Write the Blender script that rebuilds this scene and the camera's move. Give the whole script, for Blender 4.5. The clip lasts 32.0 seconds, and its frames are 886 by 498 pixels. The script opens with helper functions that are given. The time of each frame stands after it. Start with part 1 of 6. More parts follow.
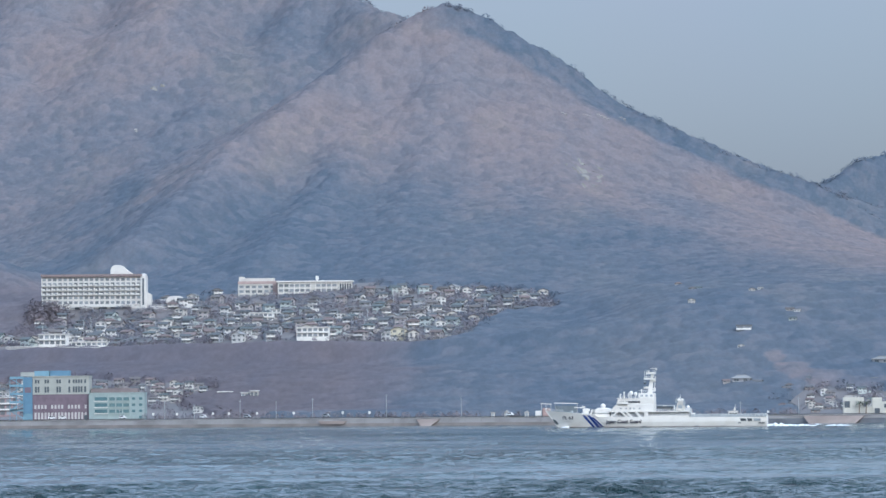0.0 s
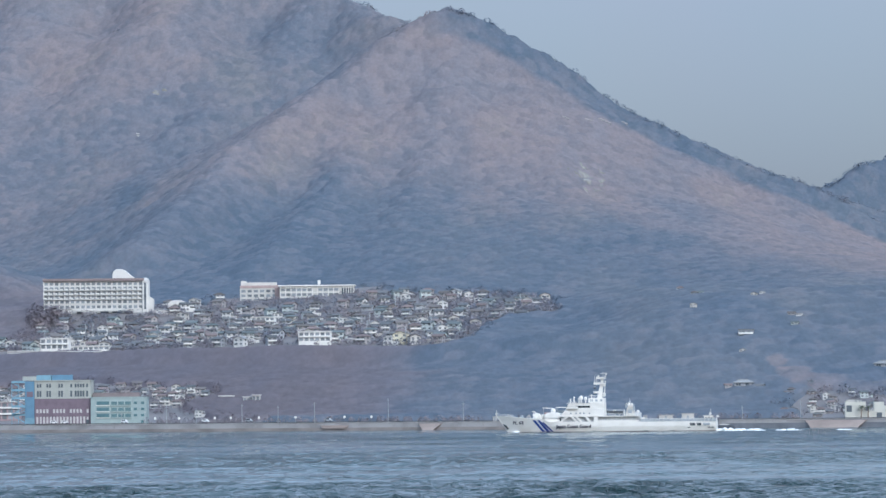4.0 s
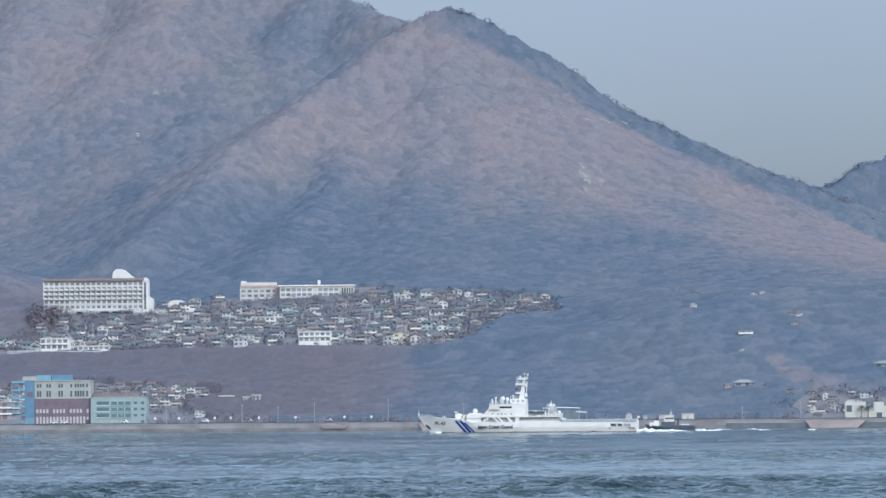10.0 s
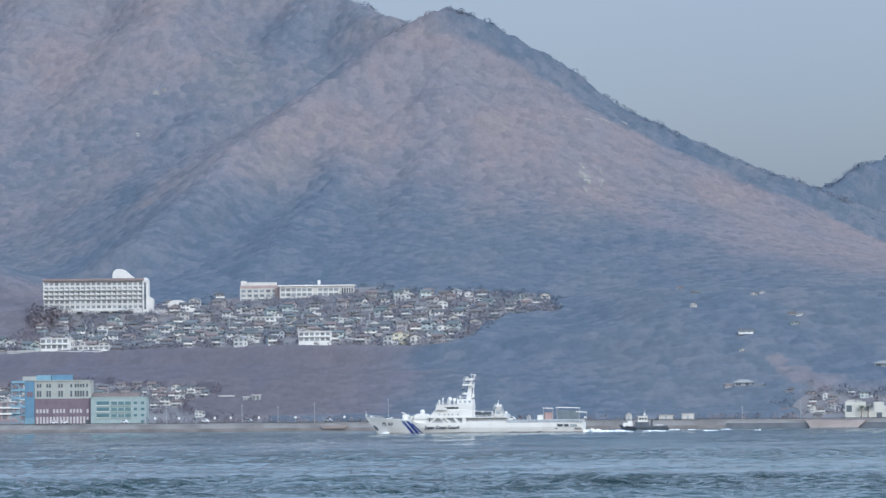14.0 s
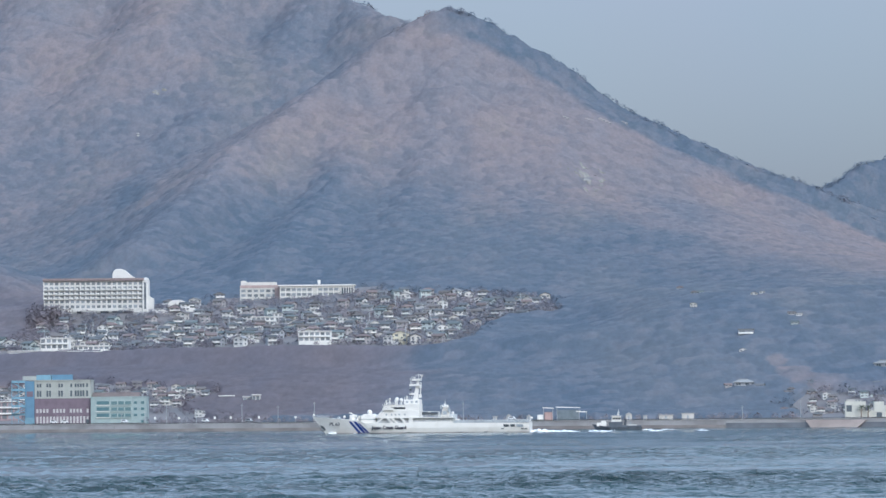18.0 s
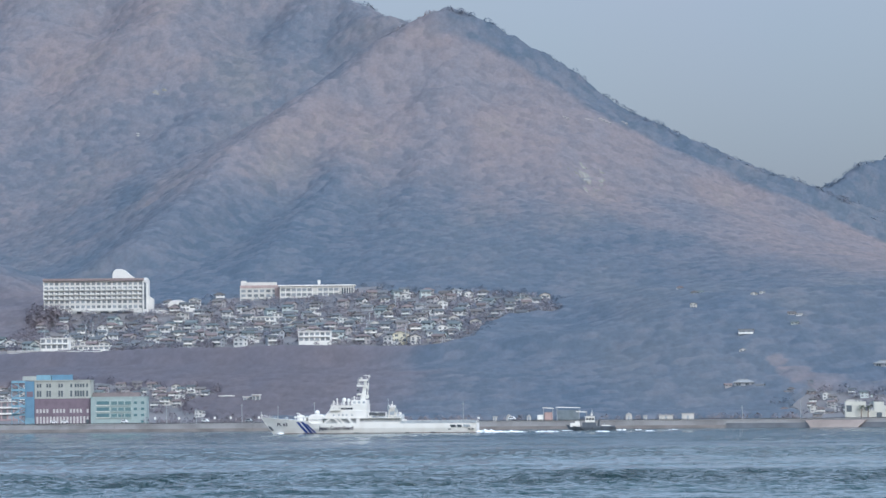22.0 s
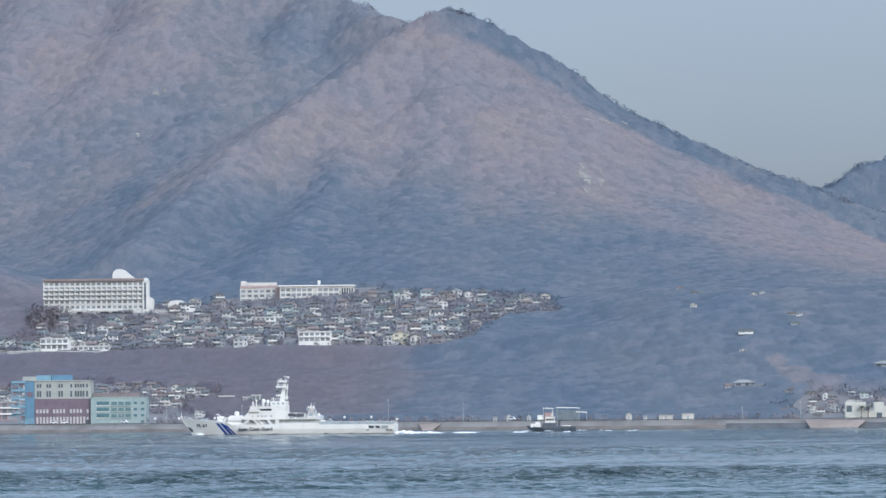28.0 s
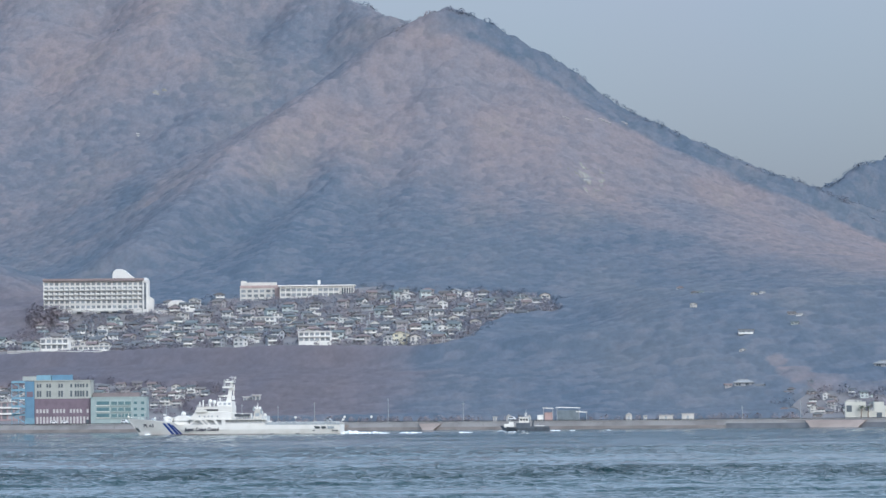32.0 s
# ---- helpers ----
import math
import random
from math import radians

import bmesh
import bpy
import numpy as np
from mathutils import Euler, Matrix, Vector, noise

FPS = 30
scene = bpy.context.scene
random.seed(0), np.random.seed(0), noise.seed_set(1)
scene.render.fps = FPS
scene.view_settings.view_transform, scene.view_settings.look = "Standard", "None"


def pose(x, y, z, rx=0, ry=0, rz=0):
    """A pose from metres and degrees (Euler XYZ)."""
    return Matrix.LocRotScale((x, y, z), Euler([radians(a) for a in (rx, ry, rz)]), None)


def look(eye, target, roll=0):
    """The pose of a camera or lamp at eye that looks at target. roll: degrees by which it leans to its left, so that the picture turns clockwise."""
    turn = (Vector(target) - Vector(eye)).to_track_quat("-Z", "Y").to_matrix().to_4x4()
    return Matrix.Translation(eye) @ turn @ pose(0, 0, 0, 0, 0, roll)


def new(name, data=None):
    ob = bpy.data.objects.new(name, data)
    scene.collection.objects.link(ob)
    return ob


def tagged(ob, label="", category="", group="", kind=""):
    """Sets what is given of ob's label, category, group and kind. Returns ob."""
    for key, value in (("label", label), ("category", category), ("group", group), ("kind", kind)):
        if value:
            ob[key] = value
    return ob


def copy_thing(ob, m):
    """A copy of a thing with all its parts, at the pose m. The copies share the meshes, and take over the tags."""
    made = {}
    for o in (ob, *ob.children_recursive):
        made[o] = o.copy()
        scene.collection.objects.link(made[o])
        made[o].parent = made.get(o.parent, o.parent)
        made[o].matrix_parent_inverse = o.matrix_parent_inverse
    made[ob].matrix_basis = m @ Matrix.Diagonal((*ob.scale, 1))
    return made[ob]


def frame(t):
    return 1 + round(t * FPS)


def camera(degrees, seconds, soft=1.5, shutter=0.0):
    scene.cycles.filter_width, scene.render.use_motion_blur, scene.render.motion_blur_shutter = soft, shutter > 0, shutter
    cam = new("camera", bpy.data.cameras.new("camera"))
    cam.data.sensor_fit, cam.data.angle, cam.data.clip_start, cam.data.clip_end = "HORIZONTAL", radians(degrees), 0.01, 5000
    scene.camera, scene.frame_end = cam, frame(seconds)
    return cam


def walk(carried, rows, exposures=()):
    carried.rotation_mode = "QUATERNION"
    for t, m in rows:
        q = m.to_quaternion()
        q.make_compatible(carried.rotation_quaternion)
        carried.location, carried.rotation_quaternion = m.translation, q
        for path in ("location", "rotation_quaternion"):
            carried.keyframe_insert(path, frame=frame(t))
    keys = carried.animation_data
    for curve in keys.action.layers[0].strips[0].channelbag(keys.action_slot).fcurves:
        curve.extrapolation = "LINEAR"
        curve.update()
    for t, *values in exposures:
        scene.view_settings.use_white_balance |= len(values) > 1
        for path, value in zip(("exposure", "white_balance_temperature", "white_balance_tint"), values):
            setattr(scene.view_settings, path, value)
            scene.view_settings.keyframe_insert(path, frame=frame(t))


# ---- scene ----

# The world: metres, the eye 8 m over the sea at the origin, +y across the strait, sea level z = 0.
cam = camera(13.61, 32.0, soft=1.5)
EYE = (0.0, 0.0, 8.0)


def aim(yaw, pitch, roll=-0.5):
    """The camera's pose from degrees to the right and up."""
    a, b = radians(yaw), radians(pitch)
    way = Vector((math.sin(a) * math.cos(b), math.cos(a) * math.cos(b), math.sin(b)))
    return look(EYE, Vector(EYE) + way * 100, roll)


TILT = 2.533
walk(cam, [(0.0, aim(0.029, TILT - 0.066)), (0.5, aim(0.028, TILT - 0.055)), (1.0, aim(0.016, TILT - 0.037)),
           (1.5, aim(0.010, TILT - 0.025)), (2.0, aim(0.003, TILT - 0.012)), (2.5, aim(0.002, TILT - 0.009)),
           (3.0, aim(0.001, TILT - 0.006)), (3.5, aim(0, TILT)), (6.0, aim(0, TILT)), (9.0, aim(0, TILT)),
           (14.5, aim(0, TILT)), (17.0, aim(0, TILT - 0.005)), (20.0, aim(0, TILT)), (25.0, aim(0, TILT - 0.005)),
           (28.0, aim(0, TILT + 0.002)), (30.0, aim(0, TILT - 0.003)), (32.0, aim(0, TILT))],
     exposures=[(0.0, 0.55, 5560, 6.0), (13.0, 0.57, 5580, 6.0), (32.0, 0.58, 5730, 6.0)])

# ---- light: a veiled winter sky and a hazy sun behind the viewer's right shoulder ----
SUN_WAY = Vector((0.42, -0.76, 0.50)).normalized()


def make_world():
    w = bpy.data.worlds.new("winter_sky")
    w.use_nodes = True
    scene.world = w
    nt = w.node_tree
    nt.nodes.clear()
    out = nt.nodes.new("ShaderNodeOutputWorld")
    sky = nt.nodes.new("ShaderNodeTexSky")
    sky.sky_type, sky.sun_disc = 'NISHITA', False
    sky.sun_elevation = math.asin(SUN_WAY.z)
    sky.sun_rotation = math.atan2(SUN_WAY.x, SUN_WAY.y)
    sky.air_density, sky.dust_density, sky.ozone_density = 1.0, 3.0, 1.5
    b1 = nt.nodes.new("ShaderNodeBackground")
    b1.inputs[1].default_value = 0.05
    # the thin cloud veil: grey-blue, a little deeper towards the horizon, softly mottled
    co = nt.nodes.new("ShaderNodeTexCoord")
    sep = nt.nodes.new("ShaderNodeSeparateXYZ")
    ramp = nt.nodes.new("ShaderNodeValToRGB")
    for i, (at, tone) in enumerate(((0.03, (0.080, 0.076, 0.120)), (0.12, (0.180, 0.155, 0.170)), (0.23, (0.50, 0.56, 0.65)), (0.55, (0.80, 0.92, 1.08)))):
        e = ramp.color_ramp.elements[i] if i < 2 else ramp.color_ramp.elements.new(at)
        e.position, e.color = at, (*tone, 1)
    nz = nt.nodes.new("ShaderNodeTexNoise")
    nz.inputs["Scale"].default_value, nz.inputs["Detail"].default_value = 9, 3
    mx = nt.nodes.new("ShaderNodeMixRGB")
    mx.blend_type, mx.inputs[0].default_value = 'SOFT_LIGHT', 0.12
    b2 = nt.nodes.new("ShaderNodeBackground")
    b2.inputs[1].default_value = 0.8
    add = nt.nodes.new("ShaderNodeAddShader")
    ln = nt.links.new
    ln(co.outputs["Generated"], sep.inputs[0])
    ln(sep.outputs["Z"], ramp.inputs[0])
    ln(co.outputs["Generated"], nz.inputs["Vector"])
    ln(ramp.outputs[0], mx.inputs[1])
    ln(nz.outputs["Color"], mx.inputs[2])
    ln(mx.outputs[0], b2.inputs[0])
    ln(sky.outputs[0], b1.inputs[0])
    ln(b1.outputs[0], add.inputs[0])
    ln(b2.outputs[0], add.inputs[1])
    ln(add.outputs[0], out.inputs[0])


make_world()
sun = new("sun", bpy.data.lights.new("sun", 'SUN'))
sun.data.energy, sun.data.angle, sun.data.color = 1.25, radians(22), (1.0, 0.93, 0.86)
sun.matrix_world = look(SUN_WAY * 300, (0, 0, 0))

# ---- materials ----
MATS = {}


def mat(name, color, rough=0.6, metal=0.0, var=0.12, scale=0.4, fine=6.0, bump=0.0, tint=None, spread=0.0):
    """Paint, plaster, tile or metal with stains at one scale and grain at another. tint: a second colour that the
    stains bring in. spread: how far alike pieces differ in lightness."""
    if name in MATS:
        return MATS[name]
    m = bpy.data.materials.new(name)
    m.use_nodes = True
    nt = m.node_tree
    b = nt.nodes["Principled BSDF"]
    b.inputs["Roughness"].default_value, b.inputs["Metallic"].default_value = rough, metal
    ln = nt.links.new
    co = nt.nodes.new("ShaderNodeTexCoord")
    n1 = nt.nodes.new("ShaderNodeTexNoise")
    n1.inputs["Scale"].default_value, n1.inputs["Detail"].default_value = scale, 5
    n2 = nt.nodes.new("ShaderNodeTexNoise")
    n2.inputs["Scale"].default_value, n2.inputs["Detail"].default_value = fine, 4
    ln(co.outputs["Object"], n1.inputs["Vector"])
    ln(co.outputs["Object"], n2.inputs["Vector"])
    r = nt.nodes.new("ShaderNodeValToRGB")
    dark = tint or tuple(c * (1 - 2 * var) for c in color)
    r.color_ramp.elements[0].position, r.color_ramp.elements[0].color = 0.32, (*dark, 1)
    r.color_ramp.elements[1].position, r.color_ramp.elements[1].color = 0.58, (*color, 1)
    ln(n1.outputs["Fac"], r.inputs[0])
    hsv = nt.nodes.new("ShaderNodeHueSaturation")
    ln(r.outputs[0], hsv.inputs["Color"])
    mr = nt.nodes.new("ShaderNodeMapRange")
    mr.inputs["To Min"].default_value, mr.inputs["To Max"].default_value = 1 - var, 1 + var
    ln(n2.outputs["Fac"], mr.inputs["Value"])
    last = mr.outputs[0]
    if spread:
        oi = nt.nodes.new("ShaderNodeObjectInfo")
        m2 = nt.nodes.new("ShaderNodeMapRange")
        m2.inputs["To Min"].default_value, m2.inputs["To Max"].default_value = 1 - spread, 1 + spread
        ln(oi.outputs["Random"], m2.inputs["Value"])
        mul = nt.nodes.new("ShaderNodeMath")
        mul.operation = 'MULTIPLY'
        ln(mr.outputs[0], mul.inputs[0])
        ln(m2.outputs[0], mul.inputs[1])
        last = mul.outputs[0]
    ln(last, hsv.inputs["Value"])
    ln(hsv.outputs[0], b.inputs["Base Color"])
    if bump:
        bp = nt.nodes.new("ShaderNodeBump")
        bp.inputs["Strength"].default_value, bp.inputs["Distance"].default_value = bump, 0.1
        ln(n2.outputs["Fac"], bp.inputs["Height"])
        ln(bp.outputs[0], b.inputs["Normal"])
    MATS[name] = m
    return m


def woods_mat(name, bare, green, fixed=None):
    """Winter woods: bare twig tones, and cool tones for evergreens and painted cloud shade, mottled crown by crown."""
    m = bpy.data.materials.new(name)
    m.use_nodes = True
    nt = m.node_tree
    b = nt.nodes["Principled BSDF"]
    b.inputs["Roughness"].default_value = 0.95
    b.inputs["Specular IOR Level"].default_value = 0.1
    ln = nt.links.new
    co = nt.nodes.new("ShaderNodeTexCoord")

    mp = nt.nodes.new("ShaderNodeMapping")
    mp.inputs["Scale"].default_value = (1.0, 0.13, 1.0)
    ln(co.outputs["Object"], mp.inputs["Vector"])

    def noise(scale, detail, rough=0.55):
        n = nt.nodes.new("ShaderNodeTexNoise")
        n.inputs["Scale"].default_value, n.inputs["Detail"].default_value, n.inputs["Roughness"].default_value = scale, detail, rough
        ln(mp.outputs[0], n.inputs["Vector"])
        return n.outputs["Fac"]

    def ramp(source, tones):
        r = nt.nodes.new("ShaderNodeValToRGB")
        el = r.color_ramp.elements
        while len(el) < len(tones):
            el.new(0.5)
        for i, c in enumerate(tones):
            el[i].position, el[i].color = 0.28 + 0.44 * i / (len(tones) - 1), (*c, 1)
        ln(source, r.inputs[0])
        return r.outputs[0]

    broad, twig = noise(0.012, 5, 0.6), noise(0.30, 4, 0.7)
    ca = nt.nodes.new("ShaderNodeAttribute")
    ca.attribute_name = "crown"
    crown = ca.outputs["Fac"]
    tone_b = ramp(broad, bare)
    tone_g = ramp(broad, green)
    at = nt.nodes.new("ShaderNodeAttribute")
    at.attribute_name = "evergreen_and_shade"
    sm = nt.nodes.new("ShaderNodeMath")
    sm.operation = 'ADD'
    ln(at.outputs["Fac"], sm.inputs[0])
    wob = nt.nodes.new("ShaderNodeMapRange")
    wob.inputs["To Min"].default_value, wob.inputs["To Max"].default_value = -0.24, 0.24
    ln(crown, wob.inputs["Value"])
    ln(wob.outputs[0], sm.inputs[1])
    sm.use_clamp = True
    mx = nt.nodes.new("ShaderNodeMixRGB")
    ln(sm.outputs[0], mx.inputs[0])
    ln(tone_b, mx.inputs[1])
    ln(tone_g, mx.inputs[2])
    sa = nt.nodes.new("ShaderNodeAttribute")
    sa.attribute_name = "scrub"
    m3 = nt.nodes.new("ShaderNodeMixRGB")
    ln(sa.outputs["Fac"], m3.inputs[0])
    ln(mx.outputs[0], m3.inputs[1])
    # scrub's mauve-brown, with blue distance haze tinted in
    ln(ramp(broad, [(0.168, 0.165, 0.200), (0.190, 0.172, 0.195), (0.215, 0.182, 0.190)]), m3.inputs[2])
    mx = m3
    hv = nt.nodes.new("ShaderNodeHueSaturation")
    mr = nt.nodes.new("ShaderNodeMapRange")
    mr.inputs["From Min"].default_value, mr.inputs["From Max"].default_value = 0.3, 0.7
    mr.inputs["To Min"].default_value, mr.inputs["To Max"].default_value = 0.90, 1.10
    ln(twig, mr.inputs["Value"])
    each = nt.nodes.new("ShaderNodeMapRange")
    each.inputs["To Min"].default_value, each.inputs["To Max"].default_value = 1.09, 0.91
    ln(crown, each.inputs["Value"])
    both = nt.nodes.new("ShaderNodeMath")
    both.operation = 'MULTIPLY'
    ln(mr.outputs[0], both.inputs[0])
    ln(each.outputs[0], both.inputs[1])
    ln(both.outputs[0], hv.inputs["Value"])
    ln(mx.outputs[0], hv.inputs["Color"])
    ln(hv.outputs[0], b.inputs["Base Color"])
    tr = nt.nodes.new("ShaderNodeBsdfTranslucent")
    ln(hv.outputs[0], tr.inputs["Color"])
    ms = nt.nodes.new("ShaderNodeMixShader")
    ms.inputs[0].default_value = 0.4
    ln(b.outputs[0], ms.inputs[1])
    ln(tr.outputs[0], ms.inputs[2])
    ln(ms.outputs[0], nt.nodes["Material Output"].inputs["Surface"])
    return m


# distance haze is painted into both sets of tones: paler and bluer than foliage
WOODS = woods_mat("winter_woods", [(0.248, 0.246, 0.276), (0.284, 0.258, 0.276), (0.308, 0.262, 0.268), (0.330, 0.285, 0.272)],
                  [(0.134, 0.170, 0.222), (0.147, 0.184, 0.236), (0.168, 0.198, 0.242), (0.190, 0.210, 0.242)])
GROUND = mat("woodland_floor", (0.165, 0.150, 0.150), 0.95, var=0.15, scale=0.05, fine=0.4, tint=(0.135, 0.130, 0.135))
SHIP_WHITE = mat("ship_white_paint", (0.73, 0.705, 0.66), 0.5, var=0.05, scale=0.25, fine=3.0, tint=(0.66, 0.63, 0.58))
SHIP_GREY = mat("ship_deck_grey", (0.33, 0.36, 0.38), 0.7, var=0.1)
SHIP_DARK = mat("ship_dark_fittings", (0.06, 0.07, 0.08), 0.5, var=0.1)
SHIP_BLUE = mat("ship_stripe_blue", (0.015, 0.05, 0.25), 0.4, var=0.05)
SHIP_GLASS = mat("ship_window_glass", (0.02, 0.03, 0.04), 0.08, var=0.02)
BOOT = mat("ship_boot_topping", (0.16, 0.09, 0.08), 0.7, var=0.2)
GALV = mat("galvanised_steel", (0.45, 0.47, 0.48), 0.45, 0.7, var=0.12)
LETTER = mat("black_lettering", (0.03, 0.03, 0.05), 0.5, var=0.05)
CONCRETE = mat("weathered_concrete", (0.34, 0.33, 0.33), 0.9, var=0.15, scale=0.08, fine=1.5, tint=(0.23, 0.22, 0.22))
WALL_STONE = mat("dark_wet_seawall", (0.19, 0.20, 0.225), 0.85, var=0.2, scale=0.1, fine=1.2)
SAND = mat("sandy_slope", (0.30, 0.245, 0.22), 0.95, var=0.15, scale=0.1)
ASPHALT = mat("asphalt", (0.07, 0.07, 0.075), 0.9, var=0.2)
PLASTER = mat("white_render", (0.74, 0.72, 0.68), 0.85, var=0.06, scale=0.15, tint=(0.60, 0.58, 0.55))
GLASS = mat("window_glass", (0.10, 0.12, 0.14), 0.12, var=0.1)
# paler than the plain window glass, lightness differing from pane to pane
PALE_GLASS = mat("pale_window_glass", (0.24, 0.26, 0.28), 0.25, var=0.15, scale=0.3, spread=0.35)
FOAM = mat("sea_foam", (0.82, 0.84, 0.86), 0.9, var=0.06, scale=0.8)


def water_mat():
    m = bpy.data.materials.new("sea_water")
    m.use_nodes = True
    nt = m.node_tree
    b = nt.nodes["Principled BSDF"]
    b.inputs["Base Color"].default_value = (0.013, 0.040, 0.046, 1)
    b.inputs["Roughness"].default_value = 0.03
    b.inputs["IOR"].default_value = 1.33
    ln = nt.links.new
    co = nt.nodes.new("ShaderNodeTexCoord")
    mp = nt.nodes.new("ShaderNodeMapping")
    mp.inputs["Scale"].default_value = (0.75, 1.0, 1.0)
    ln(co.outputs["Object"], mp.inputs["Vector"])
    n1 = nt.nodes.new("ShaderNodeTexNoise")
    n1.inputs["Scale"].default_value, n1.inputs["Detail"].default_value = 0.5, 5
    n1.inputs["Roughness"].default_value = 0.6
    ln(mp.outputs[0], n1.inputs["Vector"])
    at = nt.nodes.new("ShaderNodeAttribute")
    at.attribute_name = "ruffle"
    mr = nt.nodes.new("ShaderNodeMapRange")
    mr.inputs["To Min"].default_value, mr.inputs["To Max"].default_value = 0.12, 1.0
    ln(at.outputs["Fac"], mr.inputs["Value"])
    bp = nt.nodes.new("ShaderNodeBump")
    bp.inputs["Distance"].default_value = 6.0
    ln(mr.outputs[0], bp.inputs["Strength"])
    ln(n1.outputs["Fac"], bp.inputs["Height"])
    ln(bp.outputs[0], b.inputs["Normal"])
    return m


WATER = water_mat()

# ---- mesh helpers ----


class Shape:
    """Vertices and faces of one part, put together from simple solids."""

    def __init__(self):
        self.v, self.f = [], []

    def add(self, verts, faces):
        n = len(self.v)
        self.v += [tuple(p) for p in verts]
        self.f += [tuple(i + n for i in q) for q in faces]
        return self

    def box(self, x0, x1, y0, y1, z0, z1):
        return self.prism([(x0, z0), (x1, z0), (x1, z1), (x0, z1)], y0, y1)

    def prism(self, poly, y0, y1, y0b=None, y1b=None):
        """A polygon in x and z, drawn out along y."""
        n = len(poly)
        verts = [(x, y0, z) for x, z in poly] + [(x, y1, z) for x, z in poly]
        faces = [tuple(range(n)), tuple(range(2 * n - 1, n - 1, -1))]
        faces += [(i, i + n, (i + 1) % n + n, (i + 1) % n) for i in range(n)]
        return self.add(verts, faces)

    def slab(self, poly, z0, z1):
        """A polygon in x and y, drawn out along z."""
        n = len(poly)
        verts = [(x, y, z0) for x, y in poly] + [(x, y, z1) for x, y in poly]
        faces = [tuple(range(n - 1, -1, -1)), tuple(range(n, 2 * n))]
        faces += [(i, (i + 1) % n, (i + 1) % n + n, i + n) for i in range(n)]
        return self.add(verts, faces)

    def rod(self, p0, p1, r0, r1=None, n=6):
        a, b = Vector(p0), Vector(p1)
        q = (b - a).to_track_quat("Z", "Y")
        r1 = r0 if r1 is None else r1
        ring = [Vector((math.cos(2 * math.pi * i / n), math.sin(2 * math.pi * i / n), 0)) for i in range(n)]
        verts = [a + q @ (c * r0) for c in ring] + [b + q @ (c * r1) for c in ring]
        faces = [(i, (i + 1) % n, (i + 1) % n + n, i + n) for i in range(n)]
        faces += [tuple(range(n - 1, -1, -1)), tuple(range(n, 2 * n))]
        return self.add(verts, faces)

    def ball(self, c, rx, ry=None, rz=None, n=10, m=6, low=-0.5):
        """A dome or ball; low: where it is cut off below, as a part of its height."""
        ry, rz = ry or rx, rz or rx
        verts, faces = [], []
        for j in range(m + 1):
            a = math.asin(max(-1, low * 2 if low > -0.5 else -1)) * (1 - j / m) + math.pi / 2 * j / m
            for i in range(n):
                t = 2 * math.pi * i / n
                k = max(math.cos(a), 0.02)
                verts.append((c[0] + rx * k * math.cos(t), c[1] + ry * k * math.sin(t), c[2] + rz * math.sin(a)))
        for j in range(m):
            faces += [(j * n + i, j * n + (i + 1) % n, (j + 1) * n + (i + 1) % n, (j + 1) * n + i) for i in range(n)]
        faces += [tuple(range(n - 1, -1, -1)), tuple(range(m * n, m * n + n))]
        return self.add(verts, faces)

    def mesh(self, name, material, bevel=0.0, smooth=False):
        me = bpy.data.meshes.new(name)
        me.from_pydata(self.v, [], self.f)
        if bevel:
            bm = bmesh.new()
            bm.from_mesh(me)
            bmesh.ops.recalc_face_normals(bm, faces=bm.faces)
            bmesh.ops.bevel(bm, geom=bm.edges, offset=bevel, segments=1, affect='EDGES', clamp_overlap=True)
            bm.to_mesh(me)
            bm.free()
        else:
            bm = bmesh.new()
            bm.from_mesh(me)
            bmesh.ops.recalc_face_normals(bm, faces=bm.faces)
            bm.to_mesh(me)
            bm.free()
        if smooth:
            me.polygons.foreach_set("use_smooth", [True] * len(me.polygons))
        me.materials.append(material)
        return me


def part(name, shape, material, parent, label="", bevel=0.0, smooth=False):
    """One mesh object under a thing or a part."""
    me = shape if isinstance(shape, bpy.types.Mesh) else shape.mesh(name, material, bevel, smooth)
    ob = new(name, me)
    ob.parent = parent
    if label:
        ob["label"] = label
    return ob


def thing(name, m, label, category, group=""):
    ob = new(name)
    ob.matrix_world = m
    ob.empty_display_size = 0.5
    return tagged(ob, label, category, group)


def bulk(name, verts, faces, material, parent=None):
    """A large mesh from arrays of points and triangles or quads."""
    me = bpy.data.meshes.new(name)
    k = faces.shape[1]
    me.vertices.add(len(verts))
    me.vertices.foreach_set("co", np.ascontiguousarray(verts, dtype=np.float32).ravel())
    me.loops.add(faces.size)
    me.loops.foreach_set("vertex_index", np.ascontiguousarray(faces, dtype=np.int32).ravel())
    me.polygons.add(len(faces))
    me.polygons.foreach_set("loop_start", np.arange(0, faces.size, k, dtype=np.int32))
    me.update(calc_edges=True)
    me.materials.append(material)
    ob = new(name, me)
    ob.parent = parent
    return ob


def lattice(x, y, scale, seed):
    """Smooth random relief, -1 to 1, from a lattice of random heights."""
    rng = np.random.default_rng(seed)
    g = rng.uniform(-1, 1, (256, 256))
    u, v = np.asarray(x) / scale + 91.3, np.asarray(y) / scale + 57.7
    i, j = np.floor(u).astype(int), np.floor(v).astype(int)
    a, b = u - i, v - j
    a, b = a * a * (3 - 2 * a), b * b * (3 - 2 * b)
    i0, i1, j0, j1 = i % 256, (i + 1) % 256, j % 256, (j + 1) % 256
    return (g[i0, j0] * (1 - a) + g[i1, j0] * a) * (1 - b) + (g[i0, j1] * (1 - a) + g[i1, j1] * a) * b


